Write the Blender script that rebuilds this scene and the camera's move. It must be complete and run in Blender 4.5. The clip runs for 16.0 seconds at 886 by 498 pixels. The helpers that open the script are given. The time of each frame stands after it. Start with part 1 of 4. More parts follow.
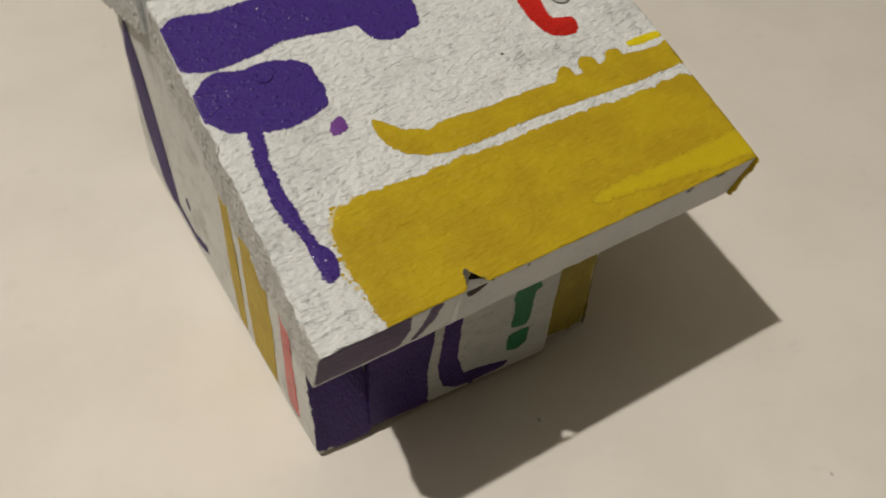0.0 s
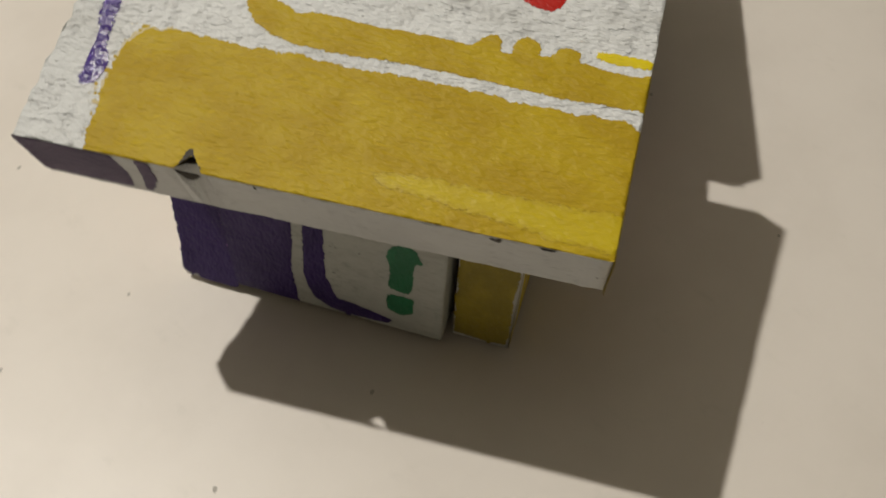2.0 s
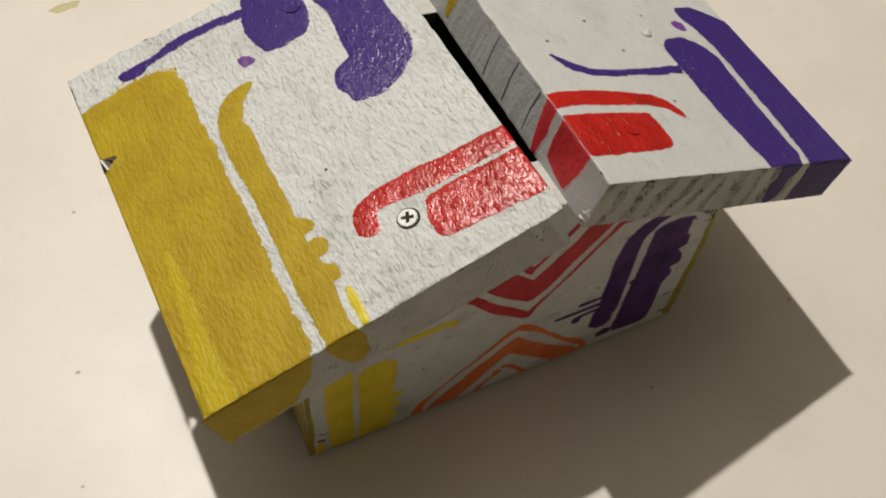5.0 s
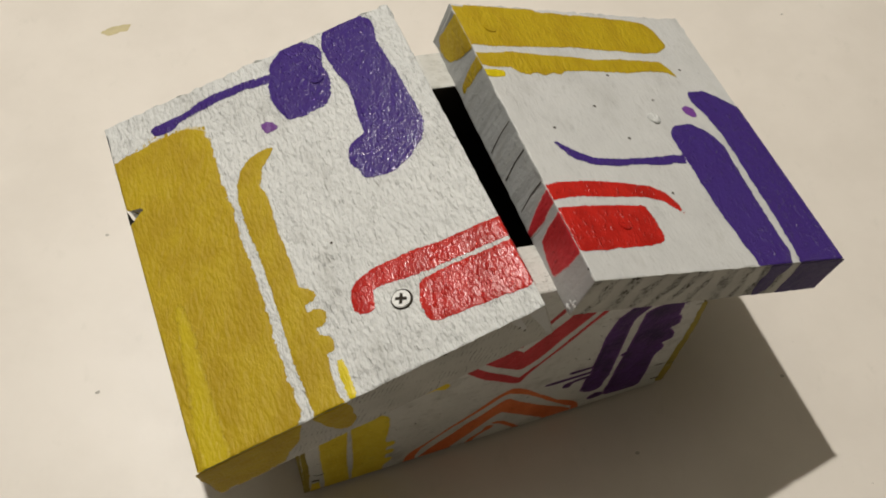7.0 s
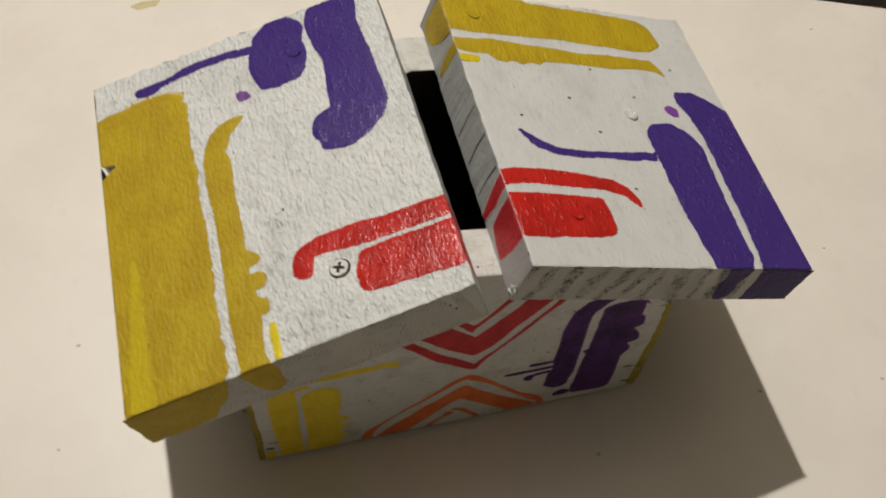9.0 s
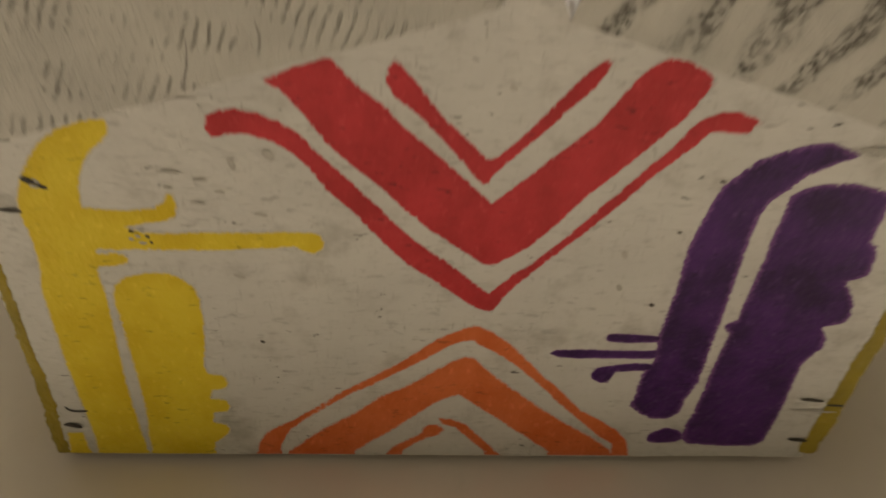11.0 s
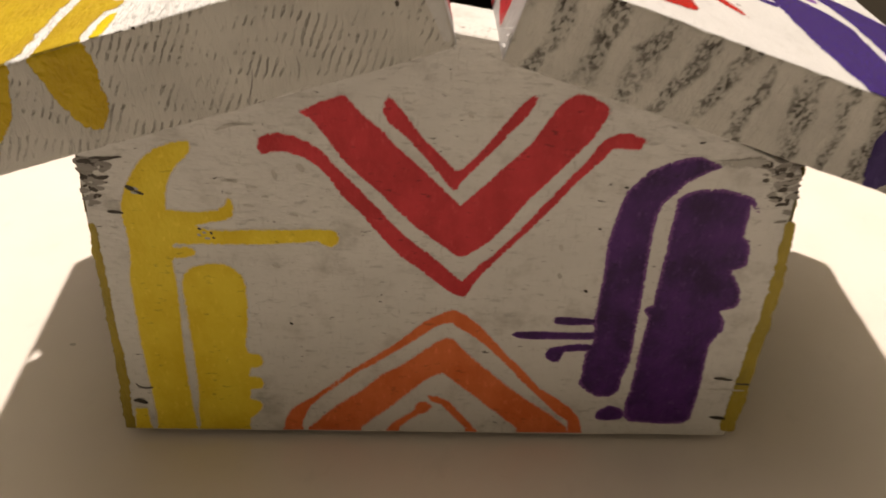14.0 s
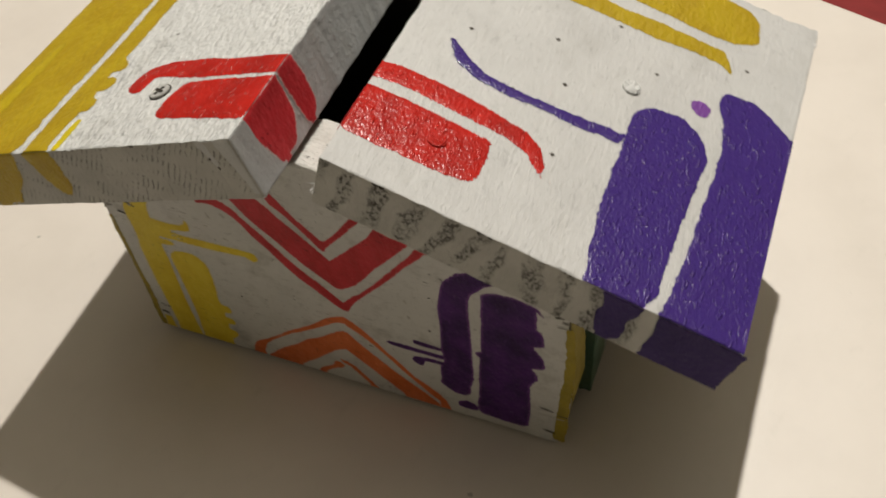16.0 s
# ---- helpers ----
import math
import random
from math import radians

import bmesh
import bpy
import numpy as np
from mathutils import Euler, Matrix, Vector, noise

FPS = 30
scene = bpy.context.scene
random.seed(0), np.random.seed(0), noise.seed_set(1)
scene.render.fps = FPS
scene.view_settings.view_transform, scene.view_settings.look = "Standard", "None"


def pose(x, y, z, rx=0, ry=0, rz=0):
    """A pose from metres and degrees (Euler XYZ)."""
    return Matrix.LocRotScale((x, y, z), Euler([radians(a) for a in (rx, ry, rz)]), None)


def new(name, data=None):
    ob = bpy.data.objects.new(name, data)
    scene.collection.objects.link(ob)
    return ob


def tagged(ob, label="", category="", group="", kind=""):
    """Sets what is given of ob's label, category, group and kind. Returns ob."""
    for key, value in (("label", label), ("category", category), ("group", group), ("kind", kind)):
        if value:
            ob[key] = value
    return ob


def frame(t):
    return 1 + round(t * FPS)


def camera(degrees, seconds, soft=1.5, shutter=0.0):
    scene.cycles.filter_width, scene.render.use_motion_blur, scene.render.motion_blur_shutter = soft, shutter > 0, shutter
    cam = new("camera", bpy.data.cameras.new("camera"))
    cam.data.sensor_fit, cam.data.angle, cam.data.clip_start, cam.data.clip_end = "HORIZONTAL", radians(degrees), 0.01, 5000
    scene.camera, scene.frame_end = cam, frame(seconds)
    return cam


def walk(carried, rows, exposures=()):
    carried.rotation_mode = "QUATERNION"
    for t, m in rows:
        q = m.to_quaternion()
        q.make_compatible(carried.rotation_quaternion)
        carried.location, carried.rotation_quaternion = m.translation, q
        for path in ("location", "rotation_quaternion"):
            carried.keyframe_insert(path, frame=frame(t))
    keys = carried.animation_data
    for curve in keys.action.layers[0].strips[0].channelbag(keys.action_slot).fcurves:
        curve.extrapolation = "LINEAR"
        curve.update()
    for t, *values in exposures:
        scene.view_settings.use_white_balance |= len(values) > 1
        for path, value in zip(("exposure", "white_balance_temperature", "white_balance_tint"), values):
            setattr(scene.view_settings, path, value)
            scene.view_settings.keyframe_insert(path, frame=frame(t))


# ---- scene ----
from mathutils.geometry import delaunay_2d_cdt

cam = camera(51.96, 16.0, soft=1.8, shutter=0.5)
PATH = [
    (0.0, -0.2333, 0.1652, 0.2671, 43.28, -3.24, -119.51),
    (0.5, -0.2306, 0.1283, 0.2655, 39.99, -4.74, -108.94),
    (1.0, -0.2259, 0.0959, 0.2716, 37.41, -7.40, -100.11),
    (1.5, -0.2262, 0.0449, 0.2588, 35.93, -5.59, -85.54),
    (2.0, -0.2286, -0.0117, 0.2568, 35.92, -2.47, -73.20),
    (2.5, -0.2291, -0.0329, 0.2778, 36.31, -2.91, -63.99),
    (3.0, -0.2119, -0.0539, 0.2762, 36.00, -4.07, -53.00),
    (3.5, -0.1971, -0.0781, 0.2948, 34.64, -4.66, -40.86),
    (4.0, -0.1523, -0.1244, 0.2899, 34.55, -3.82, -30.73),
    (4.5, -0.1140, -0.1395, 0.3111, 36.08, -2.54, -27.24),
    (5.0, -0.1051, -0.1364, 0.3222, 35.68, -2.81, -24.83),
    (7.3, -0.0856, -0.1289, 0.3589, 34.18, -3.41, -18.74),
    (7.5, -0.0846, -0.1313, 0.3629, 33.77, -3.64, -18.15),
    (8.0, -0.0825, -0.1451, 0.3717, 33.58, -3.08, -17.25),
    (8.2, -0.0809, -0.1501, 0.3720, 33.97, -2.87, -17.10),
    (10.3, -0.0059, -0.1464, 0.2452, 38.59, -1.97, -4.06),
    (10.5, -0.0067, -0.1431, 0.2229, 40.89, -2.26, -3.31),
    (11.0, -0.0089, -0.1126, 0.1616, 47.70, -2.35, -1.30),
    (11.5, -0.0058, -0.1098, 0.1327, 53.61, -2.17, -0.89),
    (12.0, -0.0037, -0.1178, 0.1182, 56.34, -1.72, -0.70),
    (12.5, -0.0045, -0.1278, 0.1149, 58.46, -1.79, -1.31),
    (13.0, -0.0020, -0.1510, 0.1323, 60.93, -1.70, -0.98),
    (13.5, -0.0073, -0.1679, 0.1497, 59.62, -1.70, -0.98),
    (14.0, -0.0029, -0.1743, 0.1709, 56.98, -1.45, -0.57),
    (14.5, 0.0116, -0.1847, 0.2048, 50.26, -1.18, 1.43),
    (15.0, 0.0431, -0.1805, 0.2352, 44.38, 1.01, 5.73),
    (15.5, 0.0905, -0.1627, 0.2648, 41.12, 3.58, 12.70),
    (16.0, 0.1145, -0.1434, 0.2763, 40.24, 4.29, 21.31),
]
EXPOSURES = [
    (0.0, -0.11, 6550, 10), (3.0, -0.17, 6550, 10), (4.0, -0.10, 6580, 10), (5.0, 0.10, 6560, 10), (8.0, -0.03, 6500, 10), (10.5, 0.66, 6950, 13), (11.0, 1.20, 7300, 12),
    (11.5, 1.97, 7900, 18), (12.0, 2.36, 7700, 17), (12.5, 2.03, 7750, 19), (13.0, 1.88, 7800, 18), (13.5, 1.46, 7750, 17), (14.0, 1.00, 7250, 19),
    (14.5, 0.54, 7000, 12), (15.0, 0.66, 6830, 11), (15.5, 0.38, 6620, 11), (16.0, 0.24, 6600, 11),
]
walk(cam, [(t, pose(x, y, z, rx, ry, rz)) for t, x, y, z, rx, ry, rz in PATH], EXPOSURES)

# ---- light: one warm ceiling lamp in a closed room, standing behind the house ----
LAMP = (-0.064, 0.745, 1.60)
world = bpy.data.worlds.new("world")
scene.world = world
world.use_nodes = True
world.node_tree.nodes["Background"].inputs[0].default_value = (0.9, 0.85, 0.8, 1)
world.node_tree.nodes["Background"].inputs[1].default_value = 0.02
bulb = bpy.data.lights.new("ceiling_bulb", "POINT")
bulb.energy, bulb.color, bulb.shadow_soft_size = 85, (1.0, 0.96, 0.88), 0.016
new("ceiling_bulb", bulb).location = LAMP

MM = 0.001


# ---- materials ----
def shader(name, rough=0.5, spec=0.5):
    m = bpy.data.materials.new(name)
    m.use_nodes = True
    n = m.node_tree.nodes
    b = n["Principled BSDF"]
    b.inputs["Roughness"].default_value = rough
    b.inputs["Specular IOR Level"].default_value = spec
    return m, n, m.node_tree.links, b


def coords(n, l, scale=(1, 1, 1), turn=(0, 0, 0)):
    c = n.new("ShaderNodeTexCoord")
    mp = n.new("ShaderNodeMapping")
    mp.vector_type = "TEXTURE"
    mp.inputs["Scale"].default_value = scale
    mp.inputs["Rotation"].default_value = [radians(a) for a in turn]
    l.new(c.outputs["Object"], mp.inputs["Vector"])
    return mp.outputs["Vector"]


def grain(n, l, size, stretch=(1, 1, 1), detail=4, rough=0.6, turn=(0, 0, 0)):
    """Noise whose features are about size metres across, drawn out by stretch."""
    t = n.new("ShaderNodeTexNoise")
    t.inputs["Scale"].default_value = 1
    t.inputs["Detail"].default_value = detail
    t.inputs["Roughness"].default_value = rough
    l.new(coords(n, l, [size * s for s in stretch], turn), t.inputs["Vector"])
    return t.outputs["Fac"]


def ramp(n, l, fac, low, high):
    r = n.new("ShaderNodeMapRange")
    r.interpolation_type = "SMOOTHSTEP"
    r.inputs["From Min"].default_value, r.inputs["From Max"].default_value = low, high
    l.new(fac, r.inputs["Value"])
    return r.outputs["Result"]


def times(n, l, a, b, kind="MULTIPLY"):
    m = n.new("ShaderNodeMath")
    m.operation = kind
    for socket, v in ((m.inputs[0], a), (m.inputs[1], b)):
        if isinstance(v, (int, float)):
            socket.default_value = v
        else:
            l.new(v, socket)
    return m.outputs[0]


def blend(n, l, fac, a, b):
    m = n.new("ShaderNodeMix")
    m.data_type = "RGBA"
    if isinstance(fac, (int, float)):
        m.inputs[0].default_value = fac
    else:
        l.new(fac, m.inputs[0])
    for socket, v in ((m.inputs[6], a), (m.inputs[7], b)):
        if isinstance(v, tuple):
            socket.default_value = (*v, 1)
        else:
            l.new(v, socket)
    return m.outputs[2]


def relief(n, l, b, height, depth, strength=1.0):
    p = n.new("ShaderNodeBump")
    p.inputs["Strength"].default_value = strength
    p.inputs["Distance"].default_value = depth
    l.new(height, p.inputs["Height"])
    l.new(p.outputs["Normal"], b.inputs["Normal"])


def white_wood(name, along, speck=0.66, base=(0.68, 0.68, 0.665), pit=0.2, depth=0.0008, stain=0.0, streaks=(1, 1, 1)):
    """White-painted pine: embossed brush marks, dents and small worn flecks that run along the grain."""
    m, n, l, b = shader(name, 0.55, 0.35)
    patch = ramp(n, l, grain(n, l, 0.022), 0.35, 0.7)
    col = blend(n, l, patch, base, tuple(v * 0.92 for v in base))
    if stain:
        old = times(n, l, ramp(n, l, grain(n, l, 0.013, streaks, 4, 0.65), 0.50, 0.72), stain)
        col = blend(n, l, old, col, (0.31, 0.30, 0.265))
        for way in ((3, 1, 0.6), (0.6, 1, 3)):
            line = ramp(n, l, grain(n, l, 0.0014, tuple(v * w for v, w in zip(streaks, way)), 4, 0.7), 0.55, 0.74)
            line = times(n, l, line, ramp(n, l, grain(n, l, 0.012), 0.38, 0.62))
            col = blend(n, l, times(n, l, line, stain * 0.8), col, (0.22, 0.22, 0.185))
    fine = grain(n, l, 0.0012, along, 2.5, 0.5)
    ridge = ramp(n, l, grain(n, l, 0.0011, tuple(v * 1.5 if v > 1 else v for v in along), 2, 0.5), 0.60, 0.72)
    mid = grain(n, l, 0.0034, tuple(0.5 + 0.5 * v for v in along), 2, 0.5)
    dent = times(n, l, ramp(n, l, grain(n, l, 0.0017, along, 3, 0.6), 0.56, 0.68), ramp(n, l, grain(n, l, 0.017), 0.36, 0.60))
    col = blend(n, l, times(n, l, dent, pit), col, tuple(v * 0.45 for v in base))
    fleck = ramp(n, l, grain(n, l, 0.0012, along, 3, 0.6), speck, speck + 0.05)
    where = ramp(n, l, grain(n, l, 0.010), 0.50, 0.64)
    col = blend(n, l, times(n, l, fleck, where), col, (0.06, 0.055, 0.05))
    l.new(col, b.inputs["Base Color"])
    h = times(n, l, times(n, l, fine, times(n, l, mid, 0.9), "ADD"), times(n, l, ridge, 0.30), "ADD")
    relief(n, l, b, times(n, l, h, times(n, l, dent, 0.25), "SUBTRACT"), depth, 0.9)
    return m


def bands(n, l, period, turn, warp):
    """Uneven stripes a period apart, leaning by turn."""
    w = n.new("ShaderNodeTexWave")
    w.inputs["Scale"].default_value = 0.314 / period
    w.inputs["Distortion"].default_value = warp
    w.inputs["Detail"].default_value = 3
    w.inputs["Detail Scale"].default_value = 1.5
    l.new(coords(n, l, (1, 1, 1), turn), w.inputs["Vector"])
    return w.outputs["Fac"]


def saw_cut(name, size, stretch, turn, strip, dark, cover, base=(0.52, 0.51, 0.465), deep=0.75):
    """Sawn end grain under thin white paint, with dark pores left open in soft, broken bands."""
    m, n, l, b = shader(name, 0.75, 0.25)
    col = blend(n, l, ramp(n, l, grain(n, l, 0.016), 0.3, 0.75), base, tuple(v * 0.82 for v in base))
    rings = strip(n, l)
    broken = times(n, l, rings, ramp(n, l, grain(n, l, 0.009, (1, 1, 1), 3, 0.6), 0.30, 0.62))
    pores = ramp(n, l, grain(n, l, size, stretch, 5, 0.7, turn), cover, cover + 0.12)
    col = blend(n, l, times(n, l, broken, 0.28), col, tuple(v * 0.42 for v in base))
    col = blend(n, l, times(n, l, times(n, l, pores, broken), deep), col, dark)
    l.new(col, b.inputs["Base Color"])
    relief(n, l, b, times(n, l, grain(n, l, 0.0014, stretch, 4, 0.65, turn), times(n, l, pores, broken), "SUBTRACT"), 0.0006, 0.8)
    return m


def slanting(n, l):
    return ramp(n, l, bands(n, l, 0.0085, (0, 18, 0), 7.5), 0.32, 1.0)


def ticks(n, l):
    """Rows of thin, slightly leaning saw marks."""
    thin = ramp(n, l, bands(n, l, 0.0015, (0, 20, 0), 3.2), 0.70, 0.98)
    rows = ramp(n, l, grain(n, l, 0.0036, (2.6, 1, 0.75), 3, 0.6), 0.46, 0.60)
    return times(n, l, thin, rows)


def brushed(name, colour, rough=0.4, along=(1, 5, 1), second=None, thin=0.25, depth=0.0005, spec=0.4, lumps=0.0, flecks=0.0, under=None):
    """Acrylic craft paint laid on with a brush: streaks, lumps, a soft sheen and a rim where it runs dry."""
    m, n, l, b = shader(name, rough, spec)
    big = grain(n, l, 0.011, tuple(0.5 + 0.5 * v for v in along))
    other = second or tuple(v * 0.75 for v in colour)
    col = blend(n, l, ramp(n, l, big, 0.35, 0.68), colour, other)
    pale = tuple(min(1.0, v * 1.15 + 0.03) for v in colour)
    col = blend(n, l, times(n, l, ramp(n, l, grain(n, l, 0.0016, along, 5, 0.65), 0.54, 0.74), thin * 2), col, pale)
    if flecks:
        worn = times(n, l, ramp(n, l, grain(n, l, 0.0011, (2.6, 1, 0.9), 3, 0.6), 0.60, 0.66), ramp(n, l, grain(n, l, 0.010), 0.46, 0.60))
        col = blend(n, l, times(n, l, worn, flecks), col, tuple(v * 0.25 for v in colour))
    a = n.new("ShaderNodeAttribute")
    a.attribute_name = "dryness"
    dry = times(n, l, grain(n, l, 0.0007, tuple(math.sqrt(v) for v in along), 4, 0.65), a.outputs["Fac"], "SUBTRACT")
    if under:
        # thin paint lets the coat below show through
        col = blend(n, l, ramp(n, l, dry, -0.50, -0.05), under, col)
    thin_rim = (-0.52, -0.42) if under else (-0.39, -0.33)
    l.new(ramp(n, l, dry, *thin_rim), b.inputs["Alpha"])
    l.new(col, b.inputs["Base Color"])
    r = n.new("ShaderNodeMapRange")
    r.inputs["To Min"].default_value, r.inputs["To Max"].default_value = max(0.08, rough - 0.08), rough + 0.08
    l.new(big, r.inputs["Value"])
    l.new(r.outputs["Result"], b.inputs["Roughness"])
    if lumps:
        lump = grain(n, l, 0.0007, along, 2, 0.5)
        ridge = ramp(n, l, grain(n, l, 0.0012, tuple(v * 1.3 if v > 1 else v for v in along), 2, 0.5), 0.56, 0.74)
        h = times(n, l, times(n, l, lump, lumps), times(n, l, ridge, 1.1), "ADD")
        h = times(n, l, h, times(n, l, grain(n, l, 0.0040, along, 2, 0.5), 1.5), "ADD")
    else:
        h = times(n, l, grain(n, l, 0.0011, along, 3, 0.5), times(n, l, grain(n, l, 0.0030, along, 2, 0.5), 0.9), "ADD")
    relief(n, l, b, h, depth, 0.9)
    return m


def plain(name, colour, rough=0.6, size=0.01, vary=0.85, metal=0.0, depth=0.0002):
    m, n, l, b = shader(name, rough, 0.4)
    b.inputs["Metallic"].default_value = metal
    g = grain(n, l, size)
    l.new(blend(n, l, ramp(n, l, g, 0.35, 0.7), colour, tuple(v * vary for v in colour)), b.inputs["Base Color"])
    relief(n, l, b, grain(n, l, size * 0.15), depth, 0.5)
    return m


ROOF_WHITE = white_wood("white paint on rough roof board", (1, 2.2, 1), 0.71, (0.70, 0.71, 0.70), 0.34, 0.0011, 0.28, (1, 2.2, 1))
SMOOTH_WHITE = white_wood("white paint on smooth roof board", (1, 2.6, 1), 0.72, (0.615, 0.615, 0.605), 0.22, 0.00026, 0.2, (1, 2, 1))
WALL_WHITE = white_wood("white paint on wall board", (2.4, 1, 0.9), 0.625, (0.622, 0.618, 0.585), 0.45, 0.0004, 0.6, (1.2, 1, 1.1))
TORN = white_wood("torn board end", (1.3, 1, 1.6), 0.66, (0.56, 0.55, 0.52), 0.8, 0.0018)
EDGE_WHITE = white_wood("greyer white paint on board edge", (1.3, 1.6, 1.3), 0.74, (0.42, 0.43, 0.43), 0.25, 0.00022, 0.35, (1.2, 0.5, 3))
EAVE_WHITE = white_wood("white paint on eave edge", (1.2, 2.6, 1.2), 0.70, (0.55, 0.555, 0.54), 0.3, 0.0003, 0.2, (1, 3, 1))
SIDE_WHITE = white_wood("stained grey-white paint on side board", (1, 3, 1), 0.66, (0.46, 0.47, 0.43), 0.35, 0.0005, 0.5, (1, 2, 1))
SAWN_A = saw_cut("sawn end grain with ticks", 0.0009, (0.7, 1, 3.5), (0, -6, 0), ticks, (0.16, 0.15, 0.125), 0.36, deep=0.50)
SAWN_B = saw_cut("sawn end grain in slanting bands", 0.0010, (0.9, 1, 1.1), (0, 24, 0), slanting, (0.05, 0.04, 0.028), 0.48, deep=0.92)
OCHRE = brushed("ochre yellow paint", (0.475, 0.338, 0.013), 0.5, (1, 2.4, 1), (0.415, 0.28, 0.011), 0.12, 0.0006, 0.2)
THIN_OCHRE = brushed("thin ochre wash", (0.56, 0.46, 0.24), 0.6, (1, 3, 1), (0.60, 0.54, 0.38), 0.3, 0.0004, 0.2)
LEMON = brushed("lemon yellow paint", (0.76, 0.60, 0.01), 0.4, (1, 2.4, 1), None, 0.1, 0.0004, 0.3)
YOLK = brushed("deep yellow paint", (0.54, 0.41, 0.010), 0.45, (1, 2.4, 1), (0.50, 0.37, 0.010), 0.08, 0.0004, 0.25, 0, 0, (0.45, 0.325, 0.013))
WALL_YELLOW = brushed("yellow paint on wall", (0.74, 0.58, 0.04), 0.55, (1, 1, 1.6), (0.66, 0.48, 0.02), 0.3, 0.0003, 0.25, 0, 0.45, (0.60, 0.585, 0.56))
PURPLE = brushed("blue violet paint", (0.056, 0.028, 0.20), 0.17, (1, 1.6, 1), (0.055, 0.026, 0.19), 0.04, 0.00028, 0.42, 1.0)
# darker copy of the violet: shade on the board ends goes into the colour
DARKENED_VIOLET = brushed("matte violet paint darkened for shaded board ends", (0.048, 0.026, 0.13), 0.6, (1, 1, 1.5), (0.036, 0.02, 0.10), 0.1, 0.0006, 0.2)
DULL_VIOLET = brushed("dull violet paint worn thin", (0.095, 0.062, 0.12), 0.6, (1, 1.6, 1), (0.07, 0.046, 0.095), 0.15, 0.0005, 0.2)
WALL_PURPLE = brushed("plum purple paint", (0.074, 0.016, 0.142), 0.5, (1, 1, 1.6), (0.030, 0.007, 0.060), 0.35, 0.0003, 0.22, 0, 0.6, (0.21, 0.085, 0.27))
MAUVE = brushed("mauve paint", (0.20, 0.06, 0.33), 0.45, (1, 2, 1))
RED = brushed("red paint", (0.54, 0.022, 0.015), 0.22, (1, 2.0, 1), (0.40, 0.016, 0.011), 0.2, 0.00026, 0.28, 0.9)
WALL_RED = brushed("crimson paint", (0.55, 0.034, 0.044), 0.5, (1, 1, 2), (0.40, 0.022, 0.026), 0.25, 0.0003, 0.25, 0, 0.7, (0.60, 0.585, 0.56))
ORANGE = brushed("orange paint", (0.72, 0.178, 0.055), 0.5, (1, 1, 2), (0.62, 0.13, 0.03), 0.35, 0.0003, 0.25, 0, 0.4, (0.60, 0.585, 0.56))
MARK = brushed("dark mark in worn paint", (0.055, 0.048, 0.04), 0.7, (1, 1, 1), (0.10, 0.09, 0.075), 0.1, 0.0003, 0.2)
GREEN = brushed("green paint", (0.008, 0.17, 0.065), 0.45, (1, 1, 3))
DARK_GREEN = brushed("dark green paint", (0.045, 0.105, 0.060), 0.5, (1, 1, 2), (0.08, 0.11, 0.05))
# ochre darkened towards olive: the edges' shade sits in the colour
SHADED_OCHRE = brushed("ochre paint on worn rims, shade darkened in", (0.36, 0.27, 0.02), 0.55, (1, 1, 2), (0.26, 0.20, 0.02), 0.2)
OLIVE = brushed("dull olive yellow paint", (0.26, 0.20, 0.02), 0.55, (1, 1, 2))
TABLE_WHITE, tn, tl, tb = shader("cream laminate", 0.42, 0.7)
cream = blend(tn, tl, ramp(tn, tl, grain(tn, tl, 0.055), 0.35, 0.7), (0.775, 0.72, 0.655), (0.73, 0.675, 0.61))
cream = blend(tn, tl, times(tn, tl, ramp(tn, tl, grain(tn, tl, 0.012, (1, 1.8, 1), 5, 0.65), 0.58, 0.78), 0.34), cream, (0.60, 0.565, 0.50))
scuff = times(tn, tl, ramp(tn, tl, grain(tn, tl, 0.0012, (2.2, 1, 1), 3, 0.6), 0.70, 0.76), ramp(tn, tl, grain(tn, tl, 0.03), 0.52, 0.66))
cream = blend(tn, tl, times(tn, tl, scuff, 0.55), cream, (0.36, 0.33, 0.28))
tl.new(cream, tb.inputs["Base Color"])
tl.new(times(tn, tl, times(tn, tl, grain(tn, tl, 0.02), 0.16), 0.37, "ADD"), tb.inputs["Roughness"])
relief(tn, tl, tb, grain(tn, tl, 0.004, (1, 1, 1), 3, 0.5), 0.00008, 0.5)
STEEL = plain("paint-smeared screw steel", (0.66, 0.66, 0.64), 0.4, 0.002, 0.8, 0.2)
# blackens hollows and inner faces with painted shade; also dark chipped wood
DARK_WOOD_SHADE = plain("dark wood and painted hollow shade", (0.035, 0.028, 0.02), 0.9, 0.003)
# roof underside darkened in colour, in place of the soffit's shade
SOFFIT_SHADE = plain("grey-brown board with soffit shade painted in", (0.17, 0.15, 0.12), 0.85, 0.006, 0.7)
FAINT_MARK = brushed("faint grey smear", (0.40, 0.39, 0.355), 0.7, (1, 1, 1), (0.50, 0.485, 0.45), 0.1, 0.0003, 0.2)
SCUFF = brushed("grey torn paint", (0.20, 0.19, 0.175), 0.75, (5, 1, 1), (0.34, 0.325, 0.30), 0.3, 0.0006, 0.15)
GREY_SMUDGE = plain("grey scuff", (0.50, 0.47, 0.42), 0.7, 0.002)
ROOM_WALL = plain("dark tan wall paint", (0.12, 0.105, 0.08), 0.9, 0.4, 0.9, 0, 0.0005)
ROOM_CEILING = plain("pale ceiling paint", (0.38, 0.355, 0.30), 0.9, 0.4, 0.95, 0, 0.0005)
